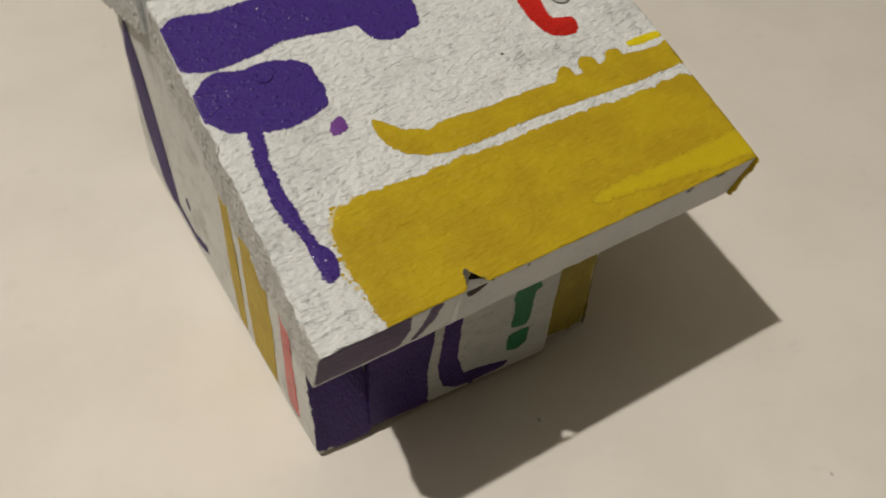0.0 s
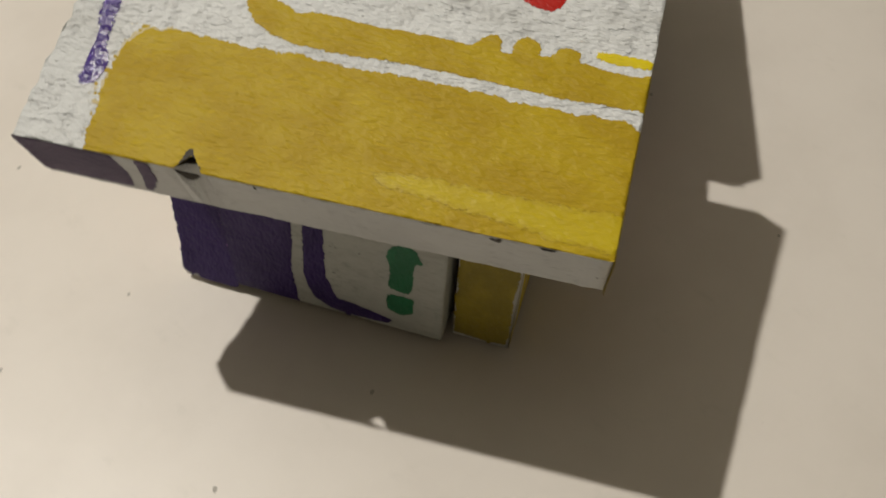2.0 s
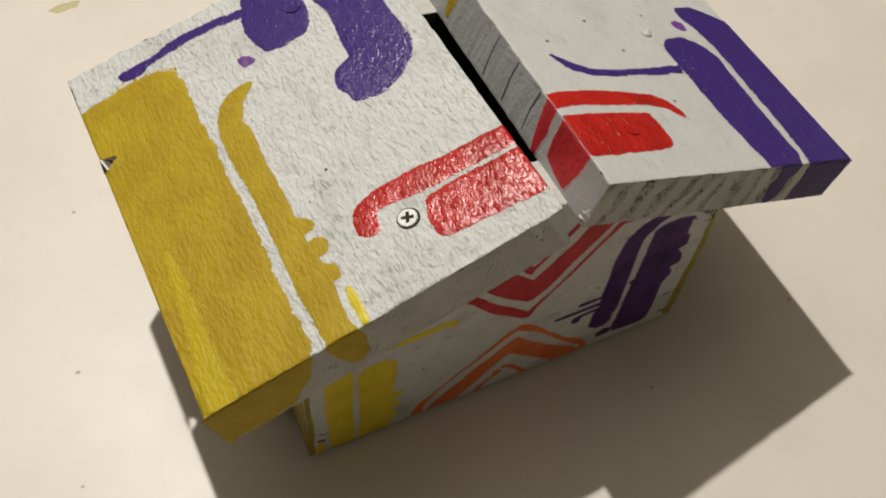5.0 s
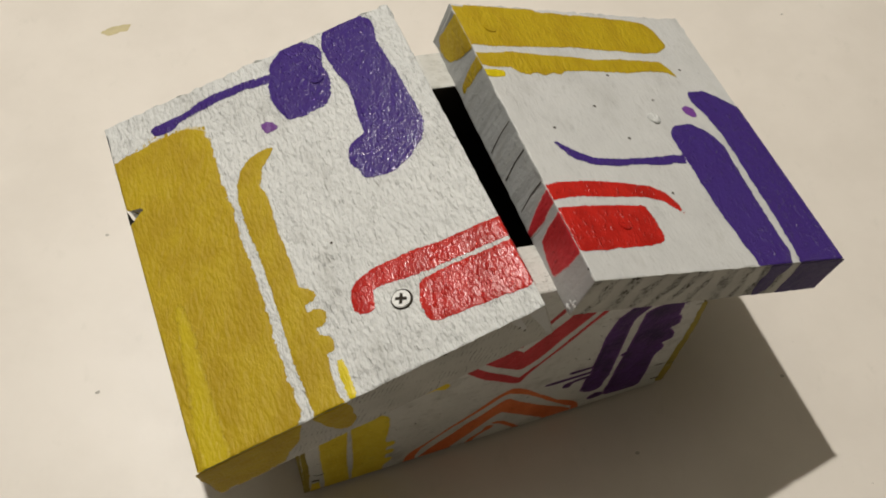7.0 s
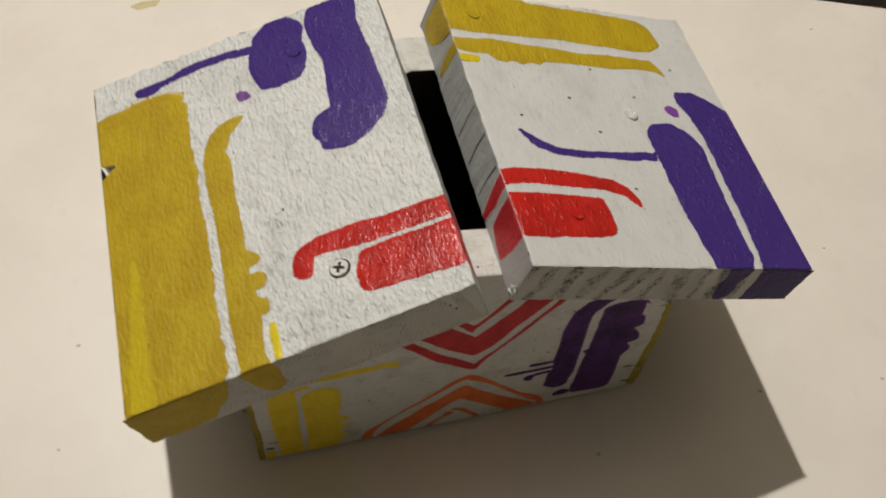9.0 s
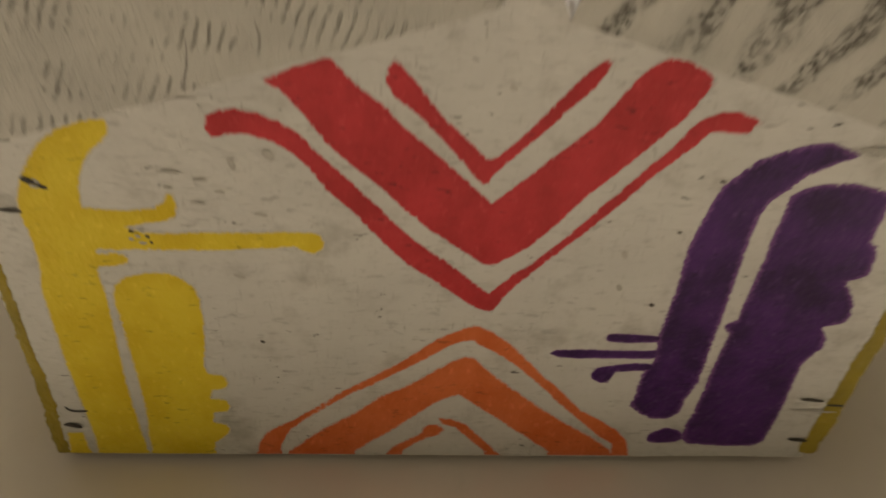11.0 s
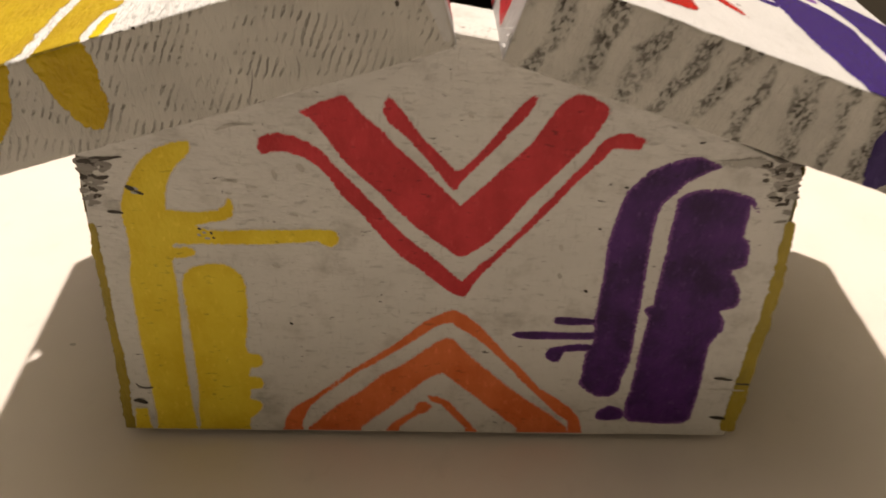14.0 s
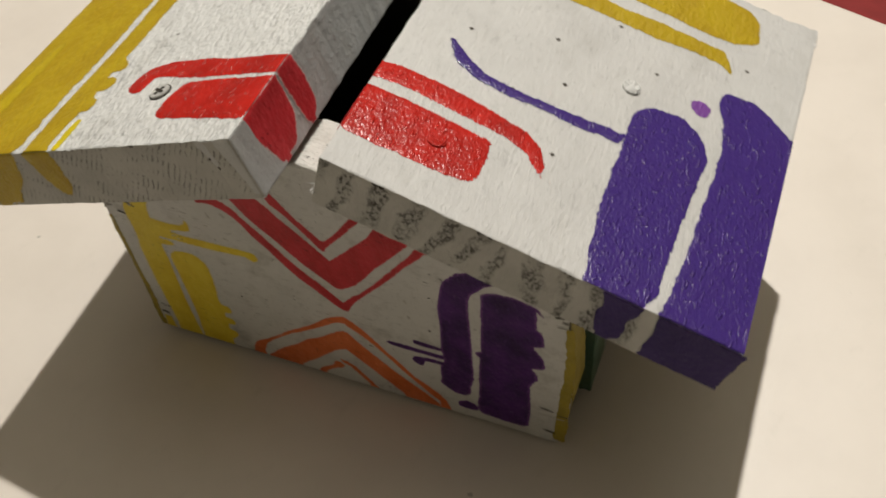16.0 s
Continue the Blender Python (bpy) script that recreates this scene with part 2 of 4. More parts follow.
# colour set by the fill it bounces onto the house front
BOUNCE_WALL = plain("wall paint tuned for bounce light", (0.165, 0.15, 0.12), 0.9, 0.4, 0.93, 0, 0.0005)
ROOM_FLOOR = plain("brown floorboards", (0.16, 0.10, 0.06), 0.6, 0.2, 0.7, 0, 0.0005)
BULB_GLOW, bn, bl, bb = shader("glowing bulb glass")
bb.inputs["Emission Color"].default_value = (1.0, 0.88, 0.72, 1)
bb.inputs["Emission Strength"].default_value = 12


# ---- mesh helpers ----
def put(name, bm, mats, parent=None, label="", smooth=False):
    me = bpy.data.meshes.new(name)
    bmesh.ops.recalc_face_normals(bm, faces=bm.faces)
    bm.to_mesh(me)
    bm.free()
    for m in mats if isinstance(mats, (list, tuple)) else [mats]:
        me.materials.append(m)
    if smooth:
        me.polygons.foreach_set("use_smooth", [True] * len(me.polygons))
    ob = new(name, me)
    ob.parent = parent
    if label:
        ob["label"] = label
    return ob


def box(bm, lo, hi, at=None, bevel=0.0):
    c = bmesh.ops.create_cube(bm, size=1)["verts"]
    for v in c:
        v.co = Vector([lo[i] + (v.co[i] + 0.5) * (hi[i] - lo[i]) for i in range(3)])
    if bevel:
        es = list({e for v in c for e in v.link_edges})
        bmesh.ops.bevel(bm, geom=es, offset=bevel, segments=2, affect="EDGES", profile=0.5)


def wobble(co, size, amount, seed=0.0):
    return Vector(noise.noise_vector(co / size + Vector((seed, seed * 1.7, -seed)))) * amount


def thick(bm, ring, shift, bevel=0.9 * MM, cuts=26, rough=0.28 * MM, worn=0.0):
    """A board: the ring of corners and its copy moved by shift, with worn, uneven edges."""
    way = shift.normalized()
    a = [bm.verts.new(p) for p in ring]
    b = [bm.verts.new(p + shift) for p in ring]
    bm.faces.new(a)
    bm.faces.new(b[::-1])
    for i in range(len(a)):
        j = (i + 1) % len(a)
        bm.faces.new((a[j], a[i], b[i], b[j]))
    bmesh.ops.bevel(bm, geom=bm.edges[:], offset=bevel, segments=2, affect="EDGES", profile=0.6)
    long_edges = [e for e in bm.edges if e.calc_length() > 30 * MM]
    bmesh.ops.subdivide_edges(bm, edges=long_edges, cuts=cuts, use_grid_fill=True)
    bm.normal_update()
    for v in bm.verts:
        flat = all(v.link_faces[0].normal.dot(f.normal) > 0.999 for f in v.link_faces)
        if not flat:
            k = 1.0 + worn * max(0.0, min(1.0, (v.co.y - 0.112) / 0.004))
            w = wobble(v.co, 4 * MM, rough * k) + wobble(v.co, 1.5 * MM, rough * 0.5 * k, 5)
            if min(abs((v.co - ring[0]).dot(way)), abs((v.co - ring[0] - shift).dot(way))) < 0.05 * MM:
                w -= way * w.dot(way)
            v.co += w


# ---- the house: its planes, in millimetres; x across the gable, y back along the ridge ----
N_A, N_B = Vector((-0.2853, 0, 0.9584)), Vector((0.3186, 0, 0.9479))
THICK_A, THICK_B = 20.0, 18.6
A_QUAD = [(-2.9, -15.8), (-109.0, -21.1), (-116.1, 120.6), (-7.4, 121.6)]
B_QUAD = [(17.4, -9.4), (124.8, -9.0), (126.5, 123.6), (17.0, 120.8)]


def z_a(x):
    return 120.0 + 0.2977 * (x + 38.6)


def z_b(x):
    return 117.1 - 0.3361 * (x - 38.8)


def mix(a, b, f):
    return a + (b - a) * f


def a_front(x):
    return mix(-15.8, -21.1, (x + 2.9) / -106.1)


def a_ridge(y):
    return mix(-2.9, -7.4, (y + 15.8) / 137.4)


def a_eave(y):
    return mix(-109.0, -116.1, (y + 21.1) / 141.7)


def b_ridge(y):
    return mix(17.4, 17.0, (y + 9.4) / 130.2)


def b_eave(y):
    return mix(124.8, 126.5, (y + 9.0) / 132.6)


# each face of the house as a function of two lengths on it and a height over it
def top_a(x, y, h=0.0):
    notch = 4.2 * max(0.0, 1 - abs(y - 76.6) / 3.4)
    x = max(a_eave(y) + 0.1 + notch, min(a_ridge(y) - 0.1, x))
    y = max(a_front(x) + 0.1, min(mix(121.4, 120.4, (x + 7.4) / -108.7), y))
    return (Vector((x, y, z_a(x))) + N_A * h) * MM


def top_b(x, y, h=0.0):
    x = min(b_eave(y) - 0.1, max(b_ridge(y) + 0.1, x))
    y = max(mix(-9.4, -9.0, (x - 17.4) / 107.4) + 0.05, min(mix(120.2, 123.0, (x - 17) / 109.5), y))
    return (Vector((x, y, z_b(x))) + N_B * h) * MM


def end_a(x, d, h=0.0):
    return (Vector((x, a_front(x) - h, z_a(x))) - N_A * max(0.1, min(THICK_A - 0.3, d))) * MM


def end_b(x, d, h=0.0):
    return (Vector((x, mix(-9.4, -9.0, (x - 17.4) / 107.4) - h, z_b(x))) - N_B * max(0.1, min(THICK_B - 0.3, d))) * MM


def ridge_a(y, d, h=0.0):
    x = a_ridge(y)
    return (Vector((x, y, z_a(x))) - N_A * max(0.1, min(THICK_A - 0.3, d)) + Vector((0.9584, 0, 0.2853)) * h) * MM


def ridge_b(y, d, h=0.0):
    x = b_ridge(y)
    return (Vector((x, y, z_b(x))) - N_B * max(0.1, min(THICK_B - 0.3, d)) - Vector((0.9479, 0, -0.3186)) * h) * MM


def eave_a(y, d, h=0.0):
    x = a_eave(y)
    return (Vector((x, y, z_a(x))) - N_A * max(0.1, min(THICK_A - 0.3, d)) - Vector((0.9584, 0, 0.2853)) * h) * MM


def front(x, z, h=0.0):
    return Vector((x, -h, max(0.5, z))) * MM


def left_side(y, z, h=0.0):
    return Vector((-84.3 - h, y, max(2.8, z))) * MM


def back_y(x):
    """The back board stands a little askew."""
    return 113.5 + 0.03 * x


def back(x, z, h=0.0):
    return Vector((x, back_y(x) + h, max(0.6, z))) * MM


def stroke(name, face, pts, mat, parent, label="", rough=0.28, height=0.14, cut=1, fade=1.8, grow=0.3, base=0.05):
    """A dab of paint with a ragged rim: a thin skin, raised in its middle, on a face of the house."""
    for _ in range(cut):
        soft = []
        for p, q in zip(pts, pts[1:] + pts[:1]):
            f = min(0.24, 0.75 / math.dist(p, q))
            soft += [(mix(p[0], q[0], f), mix(p[1], q[1], f)), (mix(q[0], p[0], f), mix(q[1], p[1], f))]
        pts = soft
    rim = []
    for p, q in zip(pts, pts[1:] + pts[:1]):
        k = max(1, int(math.dist(p, q) / 0.6))
        for i in range(k):
            a, b = mix(p[0], q[0], i / k), mix(p[1], q[1], i / k)
            w = wobble(Vector((a, b, 0)), 1.6, rough, len(rim) * 0.003) + wobble(Vector((a, b, 3)), 5.0, rough * 1.3)
            rim.append((a + w.x, b + w.y))
    # where the paint runs over the board's own edge it does not thin out
    ring, free = np.array(rim), []
    along = np.roll(ring, -1, 0) - np.roll(ring, 1, 0)
    spin = math.copysign(1, np.sum(ring[:, 0] * np.roll(ring[:, 1], -1) - ring[:, 1] * np.roll(ring[:, 0], -1)))
    ring += spin * grow * np.stack([along[:, 1], -along[:, 0]], 1) / (np.linalg.norm(along, axis=1)[:, None] + 1e-6)
    for p in ring:
        here = face(*p)
        over = [d for d in ((1, 0), (-1, 0), (0, 1), (0, -1)) if (face(p[0] + d[0], p[1] + d[1]) - here).length < 0.75 * MM]
        for d in over:
            p += np.array(d) * 1.2
        if not over:
            free.append(tuple(p))
    lo, hi = ring.min(0), ring.max(0)
    gx, gy = np.meshgrid(np.arange(lo[0] + 0.5, hi[0], 1.1), np.arange(lo[1] + 0.5, hi[1], 1.1))
    inner = np.stack([gx.ravel(), gy.ravel()], 1)
    if len(inner):
        near = np.min(np.linalg.norm(inner[:, None] - ring[None], axis=2), axis=1)
        inner = inner[near > 0.5]
    flat, _, tris, *_ = delaunay_2d_cdt([Vector(p) for p in ring] + [Vector(p) for p in inner], [], [list(range(len(rim)))], 1, 1e-4)
    spots = np.array([(p.x, p.y) for p in flat])
    far = np.min(np.linalg.norm(spots[:, None] - np.array(free)[None], axis=2), axis=1) if free else np.full(len(spots), 9.0)
    lift = np.min(np.linalg.norm(spots[:, None] - ring[None], axis=2), axis=1)
    bm = bmesh.new()
    top = [bm.verts.new(face(p.x, p.y, base + height * min(1.0, d / 0.9))) for p, d in zip(flat, lift)]
    dryness = [max(0.0, 1.0 - d / fade) if fade > 0.6 else 0.0 for d in far]
    for tri in tris:
        bm.faces.new([top[i] for i in tri])
    ob = put(name, bm, mat, parent, label, True)
    store = ob.data.attributes.new("dryness", "FLOAT", "POINT")
    store.data.foreach_set("value", dryness)
    return ob


# ---- the room ----
FLOOR, CEILING = -0.75, 2.15
# the walls hang a little over the table: the house stands on an added bottom board
BOARD_FOOT = -0.0022


def room_panel(name, lo, hi, mat, label, category):
    bm = bmesh.new()
    box(bm, lo, hi)
    return tagged(put(name, bm, mat), label, category, kind="structure")


# unseen walls and ceiling close the room; south wall and ceiling bounce fill
room_panel("floor", (-2.3, -1.3, FLOOR - 0.05), (2.3, 2.5, FLOOR), ROOM_FLOOR, "dark brown wooden floor of the room", "floor")
room_panel("ceiling", (-2.3, -1.3, CEILING), (2.3, 2.5, CEILING + 0.05), ROOM_CEILING, "plain unseen ceiling, pale to bounce fill light", "ceiling")
room_panel("wall_north", (-2.3, 2.4, FLOOR), (2.3, 2.5, CEILING), ROOM_WALL, "plain dark tan wall of the room", "wall")
room_panel("wall_south", (-2.3, -1.3, FLOOR), (2.3, -1.2, CEILING), BOUNCE_WALL, "plain unseen wall, set close to bounce fill light", "wall")
room_panel("wall_east", (2.2, -1.2, FLOOR), (2.3, 2.4, CEILING), ROOM_WALL, "plain dark tan wall of the room", "wall")
room_panel("wall_west", (-2.3, -1.2, FLOOR), (-2.2, 2.4, CEILING), ROOM_WALL, "plain dark tan wall of the room", "wall")


def ceiling_light():
    root = tagged(new("ceiling_light"), "white ceiling light with a glowing warm bulb", "ceiling light")
    root.location = (LAMP[0], LAMP[1], CEILING)
    bm = bmesh.new()
    bmesh.ops.create_cone(bm, cap_ends=True, segments=32, radius1=0.045, radius2=0.06, depth=0.03)
    bmesh.ops.translate(bm, verts=bm.verts, vec=(0, 0, -0.016))
    put("rose", bm, ROOM_CEILING, root)
    bm = bmesh.new()
    reach = CEILING - LAMP[2] - 0.1
    bmesh.ops.create_cone(bm, cap_ends=True, segments=10, radius1=0.004, radius2=0.004, depth=reach)
    bmesh.ops.translate(bm, verts=bm.verts, vec=(0, 0, -0.03 - reach / 2))
    put("cord", bm, ROOM_CEILING, root)
    bm = bmesh.new()
    bmesh.ops.create_uvsphere(bm, u_segments=20, v_segments=12, radius=0.03)
    bmesh.ops.translate(bm, verts=bm.verts, vec=(0, 0, LAMP[2] + 0.055 - CEILING))
    put("bulb", bm, BULB_GLOW, root, "glowing warm bulb", True)


ceiling_light()


def table():
    root = tagged(new("table"), "cream white table with a smooth worn laminate top", "table")
    # the long edge of the top runs slantwise behind the house
    root.matrix_basis = pose(0.18, 0.26, BOARD_FOOT, 0, 0, -21.8)
    bm = bmesh.new()
    box(bm, (-0.95, -0.80, -0.03), (0.55, 0.0, 0.0), bevel=0.003)
    put("tabletop", bm, TABLE_WHITE, root)
    for x in (-0.88, 0.48):
        for y in (-0.73, -0.07):
            bm = bmesh.new()
            box(bm, (x - 0.025, y - 0.025, FLOOR), (x + 0.025, y + 0.025, -0.03), bevel=0.003)
            put("leg", bm, TABLE_WHITE, root)
    return root


table_root = table()


def stool(x, y, turn, paint, label):
    root = tagged(new("stool"), label, "stool", "stools behind the table")
    root.matrix_basis = pose(x, y, FLOOR, 0, 0, turn)
    bm = bmesh.new()
    box(bm, (-0.2, -0.17, 0.41), (0.2, 0.17, 0.45), bevel=0.012)
    put("seat", bm, paint, root)
    for i in (-1, 1):
        for j in (-1, 1):
            bm = bmesh.new()
            box(bm, (i * 0.16 - 0.018, j * 0.13 - 0.018, 0), (i * 0.16 + 0.018, j * 0.13 + 0.018, 0.41), bevel=0.003)
            put("leg", bm, ROOM_FLOOR, root)


stool(0.06, 0.80, -14, plain("dull red seat", (0.30, 0.035, 0.035), 0.6, 0.02), "low stool with a dull red seat, behind the table")
stool(0.60, 0.73, -14, plain("blue grey seat", (0.33, 0.36, 0.40), 0.6, 0.02), "low stool with a blue-grey seat, behind the table")

# ---- the painted wooden bird house ----
house = tagged(new("birdhouse"), "white wooden birdhouse with bright painted strokes, standing on a table", "birdhouse")


def roof_board(quad, z, n, t, mat_top, mat_end, label, chip=None):
    bm = bmesh.new()
    ring = [Vector((x, y, z(x))) * MM for x, y in quad]
    thick(bm, ring, -n * t * MM, 0.6 * MM, 60, 0.3 * MM, 2.2)
    for v in bm.verts if chip else ():
        gap = (v.co - Vector(chip) * MM).length / (4.6 * MM)
        if gap < 1:
            v.co += Vector((4.2, 0, -1.6)) * MM * (1 - gap * gap)
    ob = put("roof_board", bm, [mat_top, mat_end, EDGE_WHITE, TORN, EAVE_WHITE, DARK_WOOD_SHADE, SOFFIT_SHADE], house, label)
    for p in ob.data.polygons:
        if chip and abs(p.center.y - 0.0766) < 0.0046 and p.center.x < -0.1070 and p.center.z > 0.0898:
            p.material_index = 5
        # underside takes the colour with shade painted in
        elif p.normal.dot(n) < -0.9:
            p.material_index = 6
        elif p.normal.y < -0.9:
            p.material_index = 1
        elif p.normal.y > 0.7:
            p.material_index = 3
        # ridge edges get a greyer white than the top, the eave a middle one
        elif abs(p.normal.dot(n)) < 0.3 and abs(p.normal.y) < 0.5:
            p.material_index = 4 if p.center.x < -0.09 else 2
    return ob


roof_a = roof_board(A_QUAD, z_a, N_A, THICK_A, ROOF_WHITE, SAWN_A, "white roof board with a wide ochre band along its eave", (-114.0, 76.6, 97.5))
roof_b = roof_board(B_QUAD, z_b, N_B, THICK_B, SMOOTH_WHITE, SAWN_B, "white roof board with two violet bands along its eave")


def bottom_a(x):
    return z_a(x) - THICK_A / 0.9584


def bottom_b(x):
    return z_b(x) - 17.6 / 0.9479


def gable(name, y0, y1, label, half_low=(-78.8, 77.8), half_top=(-77.3, 79.6), skew=0.0):
    bm = bmesh.new()
    out = [(half_low[0], 0.0), (-60, 0.2), (60, 0.2), (half_low[1], 0.0), (81.0, 25.0), (79.8, 50.0), (half_top[1], bottom_b(half_top[1]) - 5.6), (58, bottom_b(58) - 3.8),
           (12.2, bottom_b(12.2) - 0.3), (2.4, bottom_a(2.4) - 2.5), (half_top[0], bottom_a(half_top[0]) - 1.6), (-78.2, 45.0)]
    ring = [Vector((x, y0 + skew * x, z)) * MM for x, z in out]
    thick(bm, ring, Vector((0, y1 - y0, 0)) * MM, 0.8 * MM, 12, 0.35 * MM)
    ob = put(name, bm, [WALL_WHITE, DARK_WOOD_SHADE, DARKENED_VIOLET], house, label)
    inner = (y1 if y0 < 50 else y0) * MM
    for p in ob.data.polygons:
        # inner faces blackened so the ridge gap reads as deep shade
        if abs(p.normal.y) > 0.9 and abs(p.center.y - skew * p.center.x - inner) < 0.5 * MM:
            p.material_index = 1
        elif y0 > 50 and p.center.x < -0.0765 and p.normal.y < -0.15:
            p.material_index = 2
    return ob


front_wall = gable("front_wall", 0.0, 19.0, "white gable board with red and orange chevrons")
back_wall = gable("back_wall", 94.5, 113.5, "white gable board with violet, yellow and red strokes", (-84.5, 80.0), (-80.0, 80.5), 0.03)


def side(x0, x1, top, label):
    bm = bmesh.new()
    ring = [Vector((x0, y, z)) * MM for y, z in ((21.0, 2.5), (91.8, 2.5), (91.8, top), (21.0, top))]
    thick(bm, ring, Vector((x1 - x0, 0, 0)) * MM, 0.8 * MM, 12, 0.3 * MM)
    ob = put("side_wall", bm, [SIDE_WHITE, DARK_WOOD_SHADE, DARKENED_VIOLET], house, label)
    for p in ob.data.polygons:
        # inner face blackened, painted shade like the gables' insides
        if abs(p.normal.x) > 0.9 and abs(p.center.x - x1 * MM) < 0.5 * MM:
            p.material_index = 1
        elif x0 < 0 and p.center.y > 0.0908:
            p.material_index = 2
    return ob


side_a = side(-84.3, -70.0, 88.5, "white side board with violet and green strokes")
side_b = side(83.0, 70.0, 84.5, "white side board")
# added, unseen: a dark board that blackens the gap under the walls
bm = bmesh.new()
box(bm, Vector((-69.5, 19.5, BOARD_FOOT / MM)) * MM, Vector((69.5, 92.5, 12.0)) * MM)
put("bottom_board", bm, DARK_WOOD_SHADE, house)

# ---- paint on the two roof boards ----
stroke("paint_stroke", top_a, [(-115, 97.6), (-108.1, 103.6), (-99.6, 104.6), (-89.6, 104.2), (-81.7, 101.5), (-80.5, 94.4), (-114.6, 93.5)],
       THIN_OCHRE, roof_a, "thin ochre brush end", 1.0, 0.08)
stroke("paint_stroke", top_a, [(-115.6, 101.1), (-108.6, 103.6), (-99.6, 104.6), (-89.6, 104.1), (-82.5, 101), (-81, 94.4), (-80.5, 74.7), (-79.4, 47.8), (-78.3, 18.5), (-77.7, -6.9), (-76.7, -16.5), (-79.2, -20), (-94.7, -20), (-110.3, -21), (-112.9, 16.5), (-114.5, 60.1), (-115, 84.4)],
       OCHRE, roof_a, "wide ochre yellow band", 0.6, 0.14, 1, 2.2)
stroke("paint_stroke", top_a, [(-60.9, 79.7), (-64.5, 80.7), (-70, 79.7), (-74, 76.2), (-76.4, 70.1), (-77.4, 62.5), (-76.9, 51.9), (-75.3, 36.2), (-75.3, 19.5), (-74.7, -0.8), (-73.2, -20.5), (-63.7, -20.1), (-64.7, -18), (-65.3, -15.5), (-65.5, -13.1), (-65.4, -9.6), (-65.2, -6.8), (-65.1, -3.8), (-65.2, -1.8), (-64.1, -1.8), (-62.6, -1.7), (-61.9, -0.4), (-62.3, 1.6), (-63.1, 3.6), (-64.4, 4.2), (-65.3, 4.8), (-65.5, 6.6), (-65.3, 7.8), (-64.5, 7.6), (-62.9, 7.9), (-61.9, 9.1), (-61.7, 10.7), (-62.6, 12.8), (-64.2, 14), (-65.8, 14.1), (-66.6, 13.8), (-67, 15.5), (-66.5, 16.6), (-65.8, 16.5), (-64.3, 16.6), (-63.2, 17.9), (-63.2, 19.4), (-64.2, 21.4), (-65.9, 22.4), (-66.9, 23.7), (-67.1, 25.2), (-66.8, 29.6), (-67.9, 43.8), (-67.9, 53.9), (-67.9, 63), (-69.4, 66.6), (-66.9, 73.1)],
       OCHRE, roof_a, "curling ochre stroke with small bumps")
stroke("paint_stroke", top_a, [(-63.2, -5.4), (-61.2, -5.9), (-60.7, -11.5), (-60.7, -17.5), (-62.7, -18.5), (-63.2, -12.5)],
       LEMON, roof_a, "short lemon yellow dash")
stroke("paint_stroke", top_a, [(-105.5, 34), (-106, 20), (-107, 0), (-108, -20), (-98.5, -20), (-100, -6), (-100.5, 10), (-101.5, 26), (-103, 36)],
       YOLK, roof_a, "brighter yellow streak on the band", 0.5, 0.06, 1, 4.0, 0.3, 0.24)
stroke("paint_stroke", top_a, [(-33, 119.7), (-30.5, 121.7), (-23.5, 122.2), (-18.5, 121.2), (-15, 118.1), (-15, 113.1), (-15.9, 107.5), (-15.4, 98.4), (-14.4, 91.8), (-13.4, 80.6), (-12.8, 72.5), (-12.8, 63.9), (-15.8, 57.3), (-21.3, 52.8), (-27.8, 49.8), (-34.3, 51.3), (-36.8, 52.3), (-37.3, 55.9), (-39.4, 59.9), (-38.9, 65), (-36.9, 68), (-32.4, 69.5), (-31.4, 71), (-31.4, 78.1), (-30.9, 83.7), (-30.9, 92.3), (-32.4, 98.9), (-34, 107), (-34.5, 113.6)],
       PURPLE, roof_a, "bent violet stroke")
stroke("paint_stroke", top_a, [(-54, 116.2), (-51.5, 118.7), (-47, 121.2), (-39.5, 120.2), (-35.5, 115.6), (-35, 112.6), (-36.5, 105.5), (-35.5, 100.4), (-35.9, 96.4), (-37.4, 91.3), (-39.9, 87.8), (-44.9, 87.8), (-48.4, 87.3), (-53.5, 88.8), (-55, 92.4), (-57, 101.5), (-56.5, 106.6), (-55, 111.6)],
       PURPLE, roof_a, "violet patch")
stroke("paint_stroke", top_a, [(-100.6, 109.7), (-99.1, 111.2), (-93.6, 111.2), (-85.6, 112.2), (-76.6, 114.7), (-68.6, 114.2), (-61, 113.7), (-54, 112.6), (-55, 108.6), (-62, 109.1), (-69.5, 110.1), (-77.6, 109.6), (-85.1, 109.1), (-92.1, 108.1), (-98.6, 107.7)],
       PURPLE, roof_a, "thin violet line", 0.5, 0.14, 1, 3.2)
stroke("paint_stroke", top_a, [(-63, 91.4), (-61.5, 91.9), (-59, 90.9), (-57.5, 88.3), (-59, 86.3), (-62.5, 87.3)],
       MAUVE, roof_a, "small mauve dot")
stroke("paint_stroke", top_a, [(-52.7, 13.4), (-49.8, 16.9), (-43.7, 18.9), (-34.2, 18.9), (-20.7, 17.8), (-9.2, 18.3), (-3.2, 17.8), (-3.2, 11.2), (-9.2, 11.2), (-20.7, 11.3), (-32.2, 11.3), (-41.7, 12.3), (-46.2, 12.3), (-47.7, 9.3), (-48.2, 5.7), (-50.2, 5.2), (-52.7, 6.3), (-53.2, 9.3)],
       RED, roof_a, "hooked red stroke", 0.3, 0.14, 1, 1.8, 0.7)
